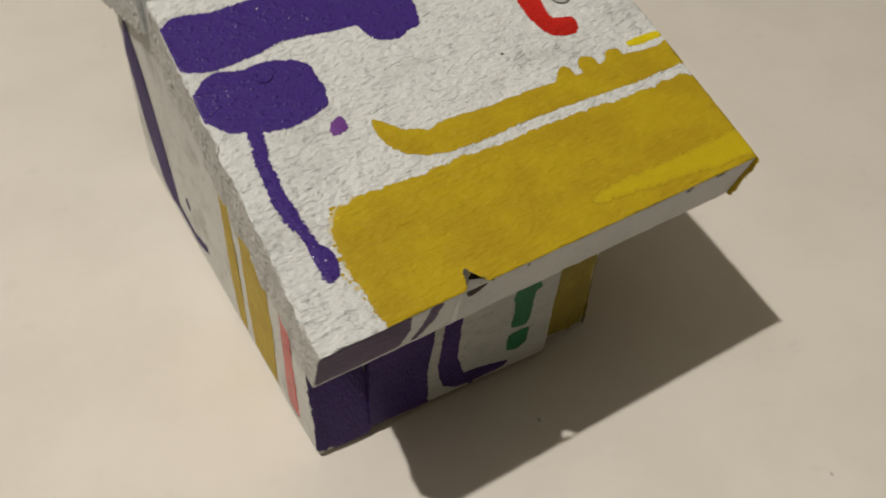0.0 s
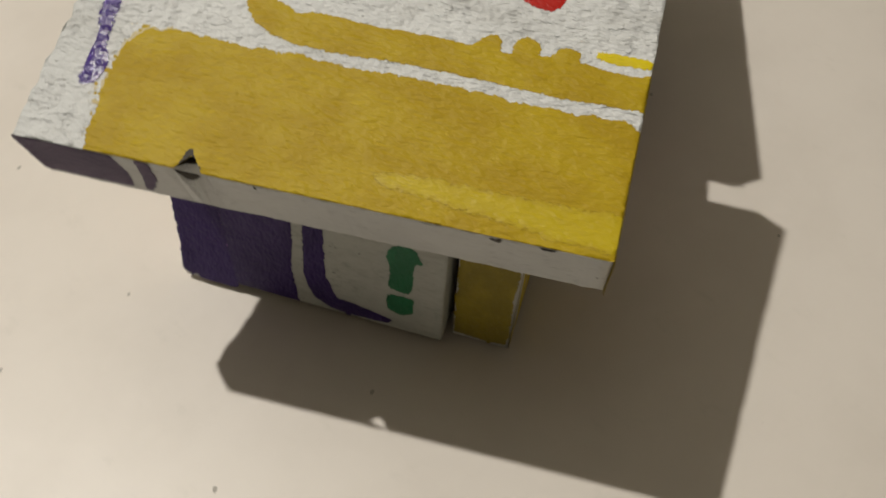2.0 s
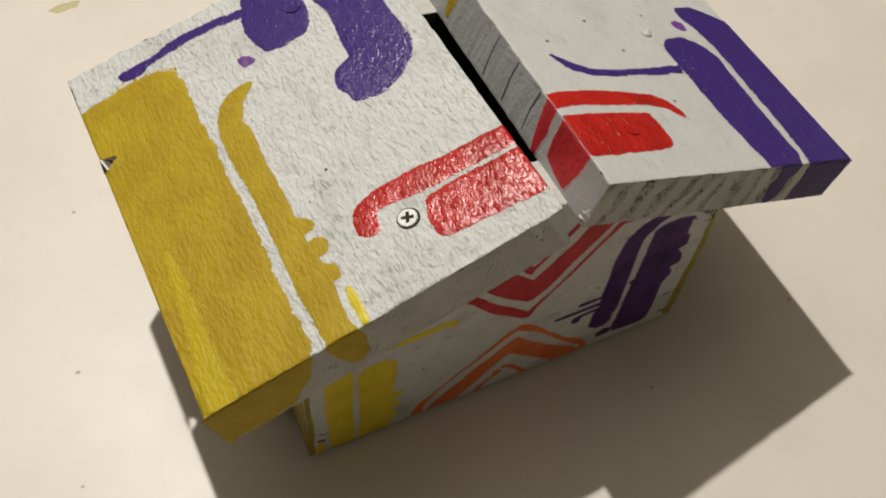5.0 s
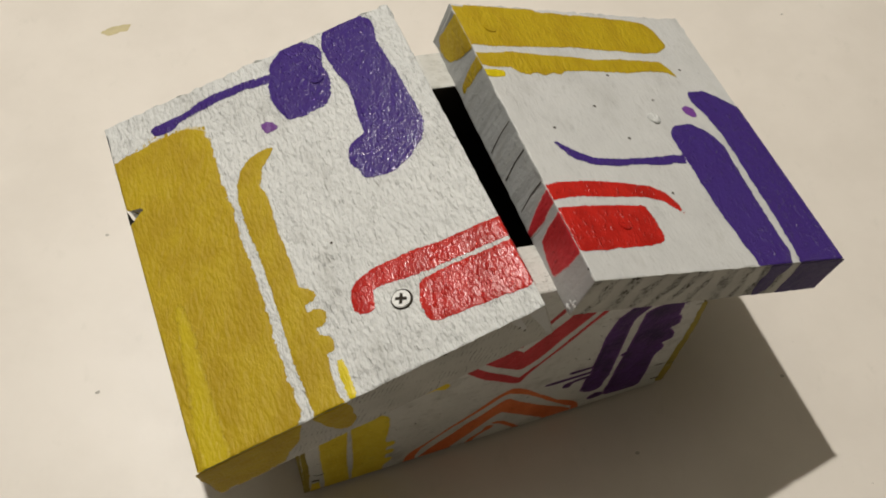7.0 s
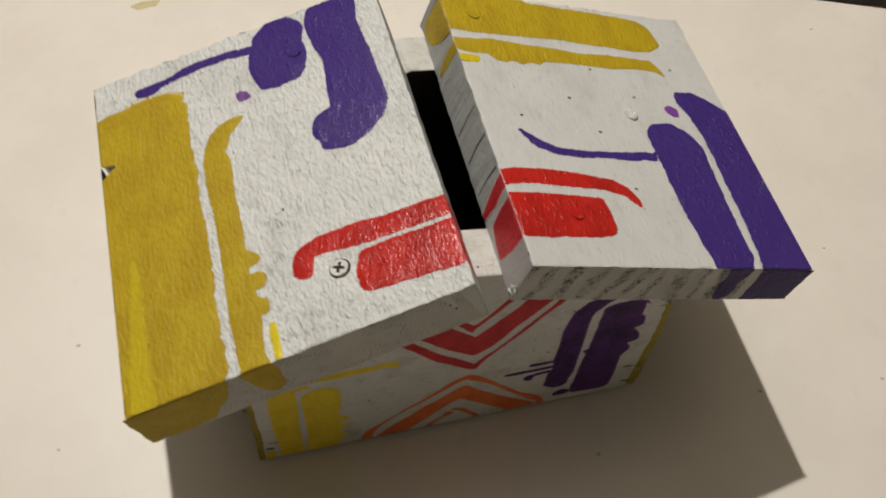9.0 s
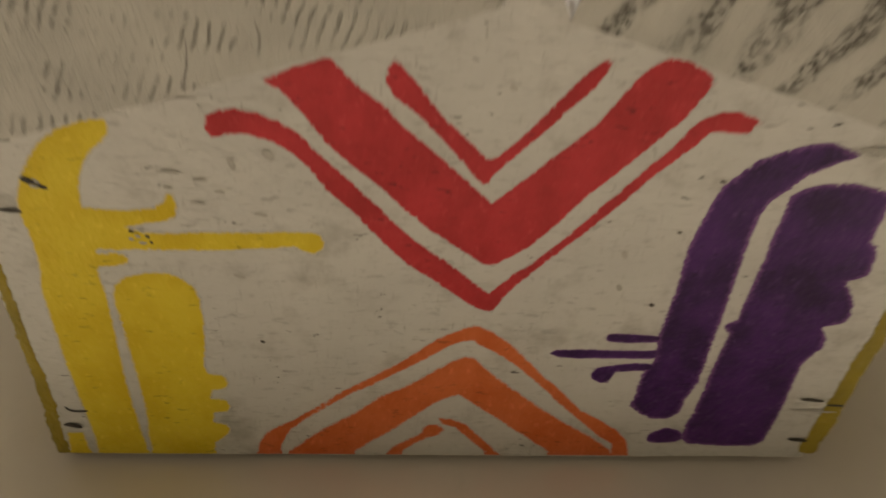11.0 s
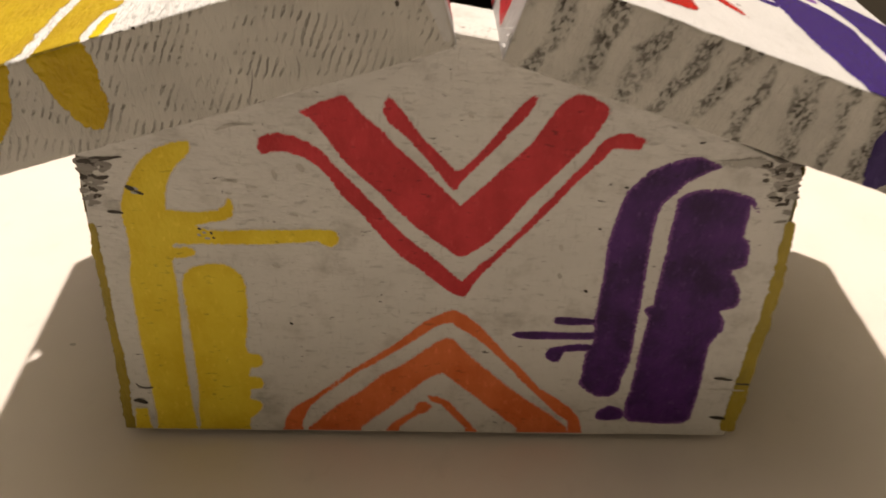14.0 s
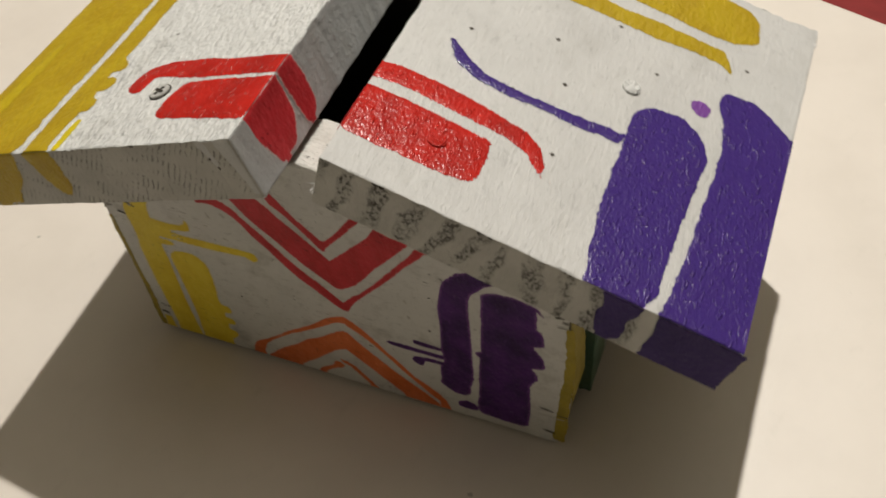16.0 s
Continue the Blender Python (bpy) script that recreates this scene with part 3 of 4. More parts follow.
stroke("paint_stroke", top_a, [(-32.2, 8.2), (-25.7, 8.7), (-14.2, 8.7), (-3.7, 8.7), (-3.1, 1.1), (-3.6, -7.5), (-11.6, -7), (-22.6, -6.5), (-31.2, -6.4), (-34.2, -4.4), (-34.7, 0.7), (-33.7, 4.7)],
       RED, roof_a, "red patch", 0.3, 0.14, 1, 1.8, 0.8)
stroke("paint_stroke", top_b, [(17, 119), (27.1, 119.6), (43.2, 120.2), (59.8, 119.8), (77.4, 119.8), (95.6, 119.4), (104.1, 118.5), (108.7, 113.9), (109.2, 107.3), (109.7, 104.3), (103.2, 99.7), (94.6, 98.6), (80, 99.1), (59.9, 99.5), (41.8, 98.3), (28.2, 97.3), (16.6, 97.7)],
       OCHRE, roof_b, "ochre yellow band")
stroke("paint_stroke", top_b, [(16.6, 93.1), (25.7, 93.7), (33.7, 94.8), (44.3, 93.8), (57.4, 93.9), (70, 92.9), (80.6, 94), (91.1, 94), (100.2, 94.1), (102.7, 90), (104.2, 85), (100.2, 88), (92.7, 88), (80.1, 86.4), (65.5, 86.3), (51.4, 85.7), (48.4, 83.2), (45.9, 84.7), (41.3, 82.1), (38.8, 84.1), (34.3, 82.6), (30.8, 83.6), (29.3, 86.1), (20.2, 86.1), (16.7, 87.1)],
       OCHRE, roof_b, "thin ochre stroke with small bumps")
stroke("paint_stroke", top_b, [(16.7, 84), (21.2, 85), (25.2, 84.1), (24.2, 81.5), (18.7, 80.5), (16.7, 82)],
       LEMON, roof_b, "short lemon yellow dash")
stroke("paint_stroke", top_b, [(95.8, 67.2), (99.3, 68.7), (101.3, 66.7), (100.8, 62.6), (98.3, 62.1), (95.8, 64.6)],
       MAUVE, roof_b, "small mauve dot")
stroke("paint_stroke", top_b, [(29.9, 49.6), (31.9, 47.5), (34.9, 45), (41, 41.5), (50.6, 40), (61.6, 40.6), (72.7, 41.7), (82.3, 42.2), (80.8, 38.7), (71.2, 38.1), (60.1, 38.1), (49.6, 37.5), (41, 38.5), (35.5, 40.5), (32.4, 43.5), (30.4, 46.5)],
       PURPLE, roof_b, "thin violet curve", 0.35, 0.14, 1, 2.4, 0.6)
stroke("paint_stroke", top_b, [(82.7, 52.4), (86.7, 56.5), (94.3, 58), (100.3, 54), (103.4, 46.9), (101.9, 30.7), (101, 11.9), (100.6, -5.4), (97.6, -8.9), (85.5, -9), (85, -6), (82.9, 13.8), (82.8, 33.1)],
       PURPLE, roof_b, "violet band", 0.35, 0.14, 1, 1.8, 1.2)
stroke("paint_stroke", top_b, [(104.8, 75.8), (112.8, 76.9), (120.4, 71.9), (128.5, 63.8), (128.5, 50.6), (128.6, 33.8), (128.7, 13), (128.8, -8.3), (104.6, -9.4), (106.1, 2.3), (107, 17.5), (107.5, 33.7), (108.4, 50), (106.8, 62.7), (103.8, 72.3)],
       PURPLE, roof_b, "violet band along the eave", 0.35, 0.14, 1, 1.8, 1.2)
stroke("paint_stroke", top_b, [(16.4, 28.7), (22.9, 30.8), (34.5, 30.8), (45.6, 29.9), (58.2, 27.9), (62.7, 24.9), (65.7, 19.8), (66.3, 15.2), (64.8, 16.3), (60.7, 20.8), (54.7, 22.8), (40.6, 23.7), (29, 24.2), (17.4, 23.1)],
       RED, roof_b, "hooked red stroke")
stroke("paint_stroke", top_b, [(17.4, 19.6), (27.5, 20.1), (41.1, 19.7), (51.7, 19.2), (52.2, 13.1), (52.2, 5.5), (49.2, 3), (40.1, 2.4), (28.6, 1.9), (18, 2.3)],
       RED, roof_b, "red patch")
stroke("paint_stroke", end_a, [(-110.2, 0.4), (-77.7, 0.4), (-79.2, 4), (-81.2, 9), (-86.7, 14), (-89.2, 18.6), (-110.2, 18.6)],
       OCHRE, roof_a, "ochre paint on the board end")
stroke("paint_stroke", end_a, [(-74.2, 0.4), (-63.7, 0.4), (-63.7, 6), (-64.7, 13), (-67.2, 16.5), (-70.2, 16), (-72.7, 10)],
       OCHRE, roof_a, "ochre tongue on the board end")
stroke("paint_stroke", end_a, [(-3.7, 0.1), (-13.6, 0.1), (-11.6, 6), (-9.6, 13), (-7.6, 18.6), (-3.7, 18.6)],
       EAVE_WHITE, roof_a, "smooth white patch on the board end", 0.3, 0.1)
stroke("paint_stroke", end_a, [(-12, 5.5), (-11.3, 5.5), (-9.3, 13), (-7.3, 18.6), (-8, 18.6), (-10.1, 12.5)],
       MARK, roof_a, "thin dark crack", 0.3, 0.12, 1, 0.8)
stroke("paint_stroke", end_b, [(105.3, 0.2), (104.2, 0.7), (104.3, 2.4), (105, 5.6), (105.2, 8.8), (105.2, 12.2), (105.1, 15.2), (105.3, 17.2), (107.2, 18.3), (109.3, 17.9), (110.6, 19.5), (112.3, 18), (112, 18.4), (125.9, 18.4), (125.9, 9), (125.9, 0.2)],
       DARKENED_VIOLET, roof_b, "violet paint on the board end")
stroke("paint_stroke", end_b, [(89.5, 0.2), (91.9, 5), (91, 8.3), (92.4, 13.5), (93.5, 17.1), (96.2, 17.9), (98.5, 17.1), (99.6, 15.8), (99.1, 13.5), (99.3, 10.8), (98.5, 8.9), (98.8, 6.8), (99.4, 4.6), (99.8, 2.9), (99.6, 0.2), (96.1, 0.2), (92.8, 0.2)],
       DARKENED_VIOLET, roof_b, "violet paint on the board end")
stroke("paint_stroke", ridge_a, [(-8.5, 0.4), (9.4, 0.4), (9.9, 6), (9, 12), (5.1, 18.5), (-4, 18.6), (-7.5, 9)],
       WALL_RED, roof_a, "red paint on the ridge edge")
stroke("paint_stroke", ridge_a, [(10.8, 0.4), (18.8, 0.4), (20.3, 9), (19.3, 16), (16.3, 18.6), (12, 18.6), (11.1, 9)],
       WALL_RED, roof_a, "red paint on the ridge edge")
stroke("paint_stroke", ridge_b, [(1.4, 0.4), (18.5, 0.4), (18.5, 8), (17, 14), (10.9, 16), (4.3, 16.8), (2.3, 9)],
       WALL_RED, roof_b, "red paint on the ridge edge")
stroke("paint_stroke", ridge_b, [(21.9, 0.4), (28.2, 0.4), (27.2, 9), (24.6, 17.8), (21.6, 17.8), (21.1, 9)],
       WALL_RED, roof_b, "red paint on the ridge edge")
stroke("paint_stroke", ridge_b, [(96.2, 0.4), (117.5, 0.4), (117.5, 14), (113.4, 17), (104.3, 15), (99.2, 8)],
       OCHRE, roof_b, "ochre paint on the ridge edge")
stroke("paint_stroke", ridge_b, [(86, 0.4), (91.6, 0.4), (92.1, 8), (91.1, 15), (88.1, 16), (87.1, 8)],
       OCHRE, roof_b, "ochre paint on the ridge edge")
stroke("paint_stroke", eave_a, [(120.5, 0.5), (95.5, 0.5), (94, 9), (96.5, 18), (120.2, 18)],
       DULL_VIOLET, roof_a, "dull violet paint on the eave edge")
stroke("paint_stroke", eave_a, [(89.9, 0.5), (86.4, 0.5), (87.4, 10), (90.5, 18), (93, 18), (91, 9)],
       DULL_VIOLET, roof_a, "dull violet paint on the eave edge")

stroke("paint_stroke", top_a, [(-88.1, 111.7), (-87.9, 109.8), (-92.1, 106.1), (-95.6, 105.6), (-98.7, 106.6), (-100.1, 108.7), (-98.6, 110.7), (-93.5, 111.4)],
       PURPLE, roof_a, "rounded foot of the thin violet line", 0.2, 0.14, 1, 0.9, 0.1, 0.1)

# ---- paint on the walls ----
stroke("paint_stroke", front, [(-52.7, 83.6), (-53.2, 84.1), (-54.7, 83.8), (-56.9, 83.5), (-60.1, 82.1), (-62.7, 80.3), (-64.9, 78), (-66.9, 74.8), (-68.8, 71.2), (-69.8, 68.3), (-70, 64.7), (-69.6, 61), (-69.8, 54.9), (-70.8, 48.6), (-71.1, 40.4), (-71.3, 31.9), (-71.3, 23), (-71, 13.8), (-70.9, 5), (-71.1, -1.6), (-60.9, -1.4), (-61, 6.2), (-61.3, 15.8), (-61.1, 25), (-60.8, 33.8), (-60.4, 42.3), (-60.1, 48.8), (-60.4, 53.2), (-59.7, 54), (-57.1, 54.1), (-55.1, 54.9), (-54.7, 56.7), (-56.7, 57.3), (-59.7, 57.4), (-56.6, 57.8), (-51.5, 57.9), (-45.1, 58), (-40, 57.9), (-36.1, 58.3), (-32.2, 58.7), (-27.1, 59.1), (-24.6, 57.8), (-22.7, 57.6), (-22, 59.6), (-22.1, 61.6), (-23.8, 62.3), (-29.5, 62.4), (-34.6, 62.1), (-40.9, 62.1), (-46, 61.7), (-51, 61.8), (-53.8, 62.9), (-50.8, 63.7), (-47.6, 64.1), (-45.7, 65), (-45, 67.4), (-45.2, 70), (-46.1, 70.2), (-46.9, 68.5), (-48.6, 67), (-53, 66.5), (-56.7, 66.7), (-60, 67.1), (-59.7, 70), (-58.8, 73.5), (-57.5, 76.3), (-55.7, 78.7), (-54, 80.1), (-52.8, 81.9)],
       WALL_YELLOW, front_wall, "tall yellow stroke with side bars", 0.1, 0.1, 0, 1.3, 0.25)
stroke("paint_stroke", front, [(-59, 47.2), (-58.3, 49.6), (-56.1, 51.7), (-52.7, 52.7), (-49.5, 52.8), (-47, 51.9), (-44.9, 49.5), (-44.1, 46.7), (-44.3, 40.9), (-45, 34.1), (-45.7, 28.9), (-45.4, 26.2), (-42.3, 25.9), (-41.9, 23.5), (-42.6, 21.7), (-45.2, 21.3), (-45.8, 18.9), (-42.9, 18.4), (-42.3, 16.5), (-43.3, 14.6), (-45.8, 14.2), (-46.1, 11.3), (-43.7, 10.4), (-43, 8.4), (-44.8, 6.1), (-46.7, 4.4), (-47.6, -1.2), (-60.2, -1.4), (-60, 6.2), (-59.1, 14), (-58.9, 23.2), (-59, 30.4), (-59, 37.3), (-59.1, 42.3)],
       WALL_YELLOW, front_wall, "round-topped yellow stroke", 0.1, 0.1, 0, 1.3, 0.25)
stroke("paint_stroke", front, [(-76, 7.5), (-72.8, 7.6), (-72.7, 0.4), (-72.7, -1.6), (-77, -1.7), (-76.7, 3)],
       WALL_YELLOW, front_wall, "yellow dab", 0.1, 0.1, 0, 1.3, 0.25)
stroke("paint_stroke", front, [(-38.3, 84.8), (-36.4, 85.9), (-33.8, 86.4), (-30.5, 85.6), (-27.3, 84.1), (-24.7, 82), (-22.2, 78.8), (-19.5, 75.7), (-15.3, 70.8), (-10.4, 64.8), (-6.6, 60.7), (-1.4, 56.2), (2.6, 52.3), (6.3, 48.7), (10.4, 53.6), (14.2, 57.3), (18.9, 63), (23.5, 69.4), (28, 75.2), (32.3, 81.1), (34.1, 84.3), (35.9, 86.3), (38.2, 87.4), (41.1, 87.6), (43.5, 86.5), (45, 85.9), (43.7, 84.9), (43.5, 83.5), (41.1, 83.6), (39, 84), (37.4, 83.7), (35.9, 81.6), (33.7, 79.1), (31, 76), (26.6, 70.2), (21.5, 63.5), (15.5, 56.5), (11.8, 52), (9.1, 48.1), (7.1, 43.8), (4.2, 45.1), (0.8, 47.8), (-3.3, 51.8), (-7.9, 55.3), (-12.3, 60.6), (-16.7, 66.5), (-20.9, 71.4), (-23.8, 76), (-26.1, 78.7), (-29, 80.6), (-32, 81.6), (-34.4, 81.7), (-37.8, 81.1), (-38.5, 82.8)],
       WALL_RED, front_wall, "thin red chevron with curled ends", 0.1, 0.1, 0, 0.7, 0.2)
stroke("paint_stroke", front, [(-29.6, 91.5), (-27.2, 92.2), (-24.8, 93.5), (-21.8, 94.5), (-19.8, 95.5), (-16.1, 91.1), (-11.4, 86.7), (-9.1, 83.7), (-4.2, 79.2), (2.1, 72.6), (5.3, 69.2), (7.1, 71), (10.7, 74.9), (15.3, 79.8), (19.8, 84.7), (21.9, 88.3), (24.5, 92.6), (26, 94.8), (28.8, 96.4), (31.8, 95.7), (34.9, 94.1), (36.1, 92.5), (34.9, 89.9), (32.9, 86.3), (29.7, 82.2), (25.9, 77.3), (20.8, 71.5), (16.3, 64.9), (12.7, 60.3), (9.6, 57.9), (6.4, 55.4), (4.5, 56), (0.5, 59.3), (-4, 63), (-9.1, 68.1), (-13.4, 73), (-17.1, 76.4), (-21.2, 81.2), (-24, 85.8), (-27, 89.6)],
       WALL_RED, front_wall, "wide red chevron", 0.1, 0.1, 0, 0.9, 0.2)
stroke("paint_stroke", front, [(-10.4, 95.4), (-9.6, 94.4), (-7.3, 91.3), (-3.1, 85.5), (1.9, 80.3), (3.8, 78), (5.6, 78.3), (9.1, 82.4), (13.5, 88.5), (17.3, 93.7), (19.5, 95.7), (20.8, 96.1), (20.2, 94.2), (18.7, 91.2), (15.4, 87.2), (11.5, 82.5), (8, 78.3), (5.1, 74.8), (4.3, 72.6), (2, 74.7), (0.1, 77.5), (-3, 81.5), (-7.3, 86.1), (-10.2, 88.7), (-11.7, 91.2), (-11.6, 93.1)],
       WALL_RED, front_wall, "thin red inner chevron", 0.1, 0.1, 0, 0.7, 0.2)
stroke("paint_stroke", front, [(-38.8, -0.7), (-38.3, 2.2), (-37.6, 5), (-36.1, 7.8), (-33.5, 10.1), (-30.6, 11.9), (-25, 16.8), (-20.6, 21.1), (-14.8, 25.4), (-9.2, 30), (-5.8, 33.1), (-2.1, 36.9), (1, 38.7), (4.3, 40.6), (7.3, 39.1), (10.6, 36.3), (13.9, 32.5), (18.7, 26.4), (23.4, 21), (27.3, 15.9), (32, 12.6), (35.9, 9.3), (38.4, 5.8), (39.3, 2.4), (39.6, -0.3), (35.9, -0.3), (35.4, 4.7), (32.5, 7.1), (27.6, 12.5), (22.9, 17.8), (17.5, 24.5), (13, 29.5), (8.6, 33.3), (5.8, 35), (4.4, 36.5), (2.4, 36.1), (-0.3, 34.5), (-4.4, 31), (-9.2, 27.3), (-14.2, 23.5), (-19.2, 20.2), (-24.3, 15.5), (-28, 12.2), (-31.1, 9), (-32.2, 6.6), (-33.3, 3.6), (-34.1, -0.6)],
       ORANGE, front_wall, "thin orange chevron", 0.1, 0.1, 0, 1.1, 0.2)
stroke("paint_stroke", front, [(-32.3, -0.6), (-31.8, 1.7), (-27.6, 6.3), (-23.8, 10.1), (-17.9, 14.6), (-12.8, 20), (-7.8, 23.2), (-3, 27.4), (0.4, 30.5), (3.2, 32), (5, 31.5), (6.7, 29.4), (10.4, 25), (14.8, 20.8), (18.6, 17.1), (24, 12.4), (29.5, 8.2), (33.5, 4.7), (35.6, 2.3), (35.9, -0.3), (24.2, -0.5), (21, 3.1), (15.5, 8.4), (10.9, 12.6), (7.2, 16), (4.2, 19.1), (2.5, 20.4), (0, 19.3), (-2.8, 17.1), (-6.4, 13.3), (-10.8, 8.6), (-15.2, 4.5), (-18.2, 1.5), (-19.4, -0.4)],
       ORANGE, front_wall, "wide orange chevron", 0.1, 0.1, 0, 1.6, 0.2)
stroke("paint_stroke", front, [(-12, -0.7), (-10.5, 3), (-7.5, 5.5), (-4.5, 7.9), (-4.2, 9.8), (-2.8, 10.8), (-0.9, 10.7), (0.2, 9.1), (-1, 7.5), (-3.2, 6.5), (-5.6, 4.7), (-7.8, 2.6), (-9.6, -0.6)],
       ORANGE, front_wall, "small orange stroke", 0.1, 0.1, 0, 1.3, 0.3)
stroke("paint_stroke", front, [(-1.1, 13), (1.5, 12.6), (4.5, 10.8), (7.1, 7.3), (9.8, 3.9), (12.7, -0.3), (10.9, -0.3), (7.7, 3.3), (4.6, 7.2), (2.3, 10.1), (-0.3, 11.1)],
       ORANGE, front_wall, "small orange stroke", 0.1, 0.1, 0, 1.3, 0.3)
stroke("paint_stroke", front, [(62.2, 80.5), (59.4, 81.3), (57.2, 82.3), (53.6, 82), (50.1, 80.8), (46.1, 78.8), (44, 76.3), (41.9, 73.4), (40.9, 69.8), (39.9, 64.6), (39.2, 60), (39.3, 53.8), (39.3, 49), (38.9, 44.1), (38.6, 39), (39.3, 31.2), (37.7, 28.1), (37.5, 24.9), (37.4, 20.3), (37, 17.4), (39, 15.2), (42.1, 13.3), (45.7, 13.4), (47.6, 15.7), (48, 20.4), (49.2, 25.1), (49.2, 32.3), (49.3, 39.2), (49.4, 47.6), (49.3, 55.6), (49.3, 63.3), (49.6, 67.7), (50.5, 70.7), (52.6, 72.9), (54.6, 75.8), (57.4, 77.5), (59.6, 78.9), (61.4, 79.4)],
       WALL_PURPLE, front_wall, "curved purple stroke", 0.1, 0.1, 0, 2.6, 0.1)
stroke("paint_stroke", front, [(19, 33.1), (20.3, 34), (25.1, 34.1), (32.1, 33.9), (39.8, 34.2), (40, 31.9), (32.3, 31.8), (23.9, 31.8), (20.4, 32.1)],
       WALL_PURPLE, front_wall, "thin purple line", 0.1, 0.1, 0, 0.8, 0.15)
stroke("paint_stroke", front, [(28.6, 37.5), (29.5, 38.5), (33, 38.6), (39.3, 38), (39.5, 36.5), (33.2, 36.3), (29.7, 36.5)],
       WALL_PURPLE, front_wall, "thin purple line", 0.1, 0.1, 0, 0.8, 0.15)
stroke("paint_stroke", front, [(27.8, 27.4), (29, 29.2), (32.5, 29.8), (35.9, 30.4), (40, 30), (39.9, 28.4), (36.1, 28.3), (32.6, 28.1), (31.7, 26.6), (31.5, 24.8), (29.9, 24.7), (28.3, 25.8)],
       WALL_PURPLE, front_wall, "curled purple line", 0.1, 0.1, 0, 1.0, 0.2)
stroke("paint_stroke", front, [(53.4, 71.9), (55.1, 73.2), (58, 74.3), (63, 74.5), (66.9, 73.6), (70.3, 72.5), (71.4, 70.4), (72.8, 68.5), (71.5, 68.9), (70.1, 70.3), (70.2, 67.4), (70.1, 64.4), (70.1, 62.1), (71.4, 61.4), (72.4, 58.3), (72.4, 54.4), (71, 53.6), (69.2, 52.8), (70.7, 50.4), (72.2, 48), (72.9, 44.7), (72.4, 42.2), (70.1, 41.6), (68.8, 40.9), (70.5, 37.9), (70.6, 35.3), (69, 32.6), (68, 30.8), (68, 25.4), (68.2, 17.9), (68, 11.2), (67.6, 6.2), (65.5, 4.2), (58.8, 4.1), (51.2, 5), (49.8, 7), (49.7, 10.9), (50.5, 15.8), (50.9, 23.3), (50.8, 28.7), (51.4, 34.1), (51.7, 39.2), (50.5, 40.1), (50.3, 41.8), (52.2, 42.6), (52.4, 47.6), (52.7, 52.5), (53, 57.2), (52.9, 61.8), (53.2, 67.1)],
       WALL_PURPLE, front_wall, "wide purple stroke with a wavy rim", 0.1, 0.1, 0, 2.6, 0.1)
stroke("paint_stroke", front, [(42.1, 6.8), (43.3, 8.8), (45.8, 10.3), (48.8, 9.5), (50.2, 7), (48.9, 5.5), (45.3, 4.9), (43, 5.5)],
       WALL_PURPLE, front_wall, "purple dab", 0.1, 0.1, 0, 1.6, 0.1)
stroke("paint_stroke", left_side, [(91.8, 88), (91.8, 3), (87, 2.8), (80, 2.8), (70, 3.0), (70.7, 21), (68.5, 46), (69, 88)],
       DARKENED_VIOLET, side_a, "dark violet patch")
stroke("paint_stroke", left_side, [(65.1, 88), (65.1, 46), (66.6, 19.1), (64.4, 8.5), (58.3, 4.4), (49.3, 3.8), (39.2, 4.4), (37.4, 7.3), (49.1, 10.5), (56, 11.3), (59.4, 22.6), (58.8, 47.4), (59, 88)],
       DARKENED_VIOLET, side_a, "curved violet stroke")
stroke("paint_stroke", left_side, [(38.2, 46.7), (33.3, 49.9), (30.4, 48.1), (28.2, 42), (30.9, 41), (31.1, 27.4), (32.8, 24.4), (38.7, 25.6), (38.4, 37), (39.3, 41.4)],
       GREEN, side_a, "green arrow stroke")
stroke("paint_stroke", left_side, [(39, 22.2), (30.7, 22.6), (30.8, 14.4), (34.4, 11.7), (39.3, 13.2)],
       GREEN, side_a, "green dab")

def low_side(y, z, h=0.0):
    x = mix(-79.0, -78.4, z / 45) if z < 45 else mix(-78.4, -77.4, (z - 45) / 43)
    return Vector((x - h, y, max(0.6, z))) * MM


def high_side(y, z, h=0.0):
    x = mix(78.0, 81.2, z / 25) if z < 25 else mix(81.2, 80.0, (z - 25) / 25) if z < 50 else 80.0
    return Vector((x + h, y, max(0.6, z))) * MM


def back_side(y, z, h=0.0):
    x = mix(-84.7, -78.4, z / 45) if z < 45 else mix(-78.4, -80.2, (z - 45) / 43)
    return Vector((x - h, y - 1.0, max(0.6, z))) * MM


stroke("paint_stroke", low_side, [(0.8, 2), (18.6, 2), (18.6, 46), (18.6, 90), (0.8, 90), (0.8, 46)],
       SHADED_OCHRE, front_wall, "ochre paint on the board edge", 0.5)
stroke("paint_stroke", high_side, [(0.8, 2), (16, 4), (17, 38), (17, 78), (0.8, 80), (0.8, 40)],
       SHADED_OCHRE, front_wall, "ochre paint on the board edge", 0.9)
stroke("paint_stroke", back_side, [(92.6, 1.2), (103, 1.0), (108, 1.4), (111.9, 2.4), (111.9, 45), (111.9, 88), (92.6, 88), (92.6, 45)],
       DARKENED_VIOLET, back_wall, "violet paint on the board edge", 0.5)
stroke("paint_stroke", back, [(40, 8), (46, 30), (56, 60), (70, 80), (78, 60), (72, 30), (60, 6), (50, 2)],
       DARKENED_VIOLET, back_wall, "violet stroke")
stroke("paint_stroke", back, [(50, 4), (22, 3), (8, 9), (10, 12), (24, 7), (48, 9)],
       DARKENED_VIOLET, back_wall, "thin violet line")
stroke("paint_stroke", back, [(30, 20), (27, 17), (24, 19), (27, 23)],
       DARKENED_VIOLET, back_wall, "violet dot")
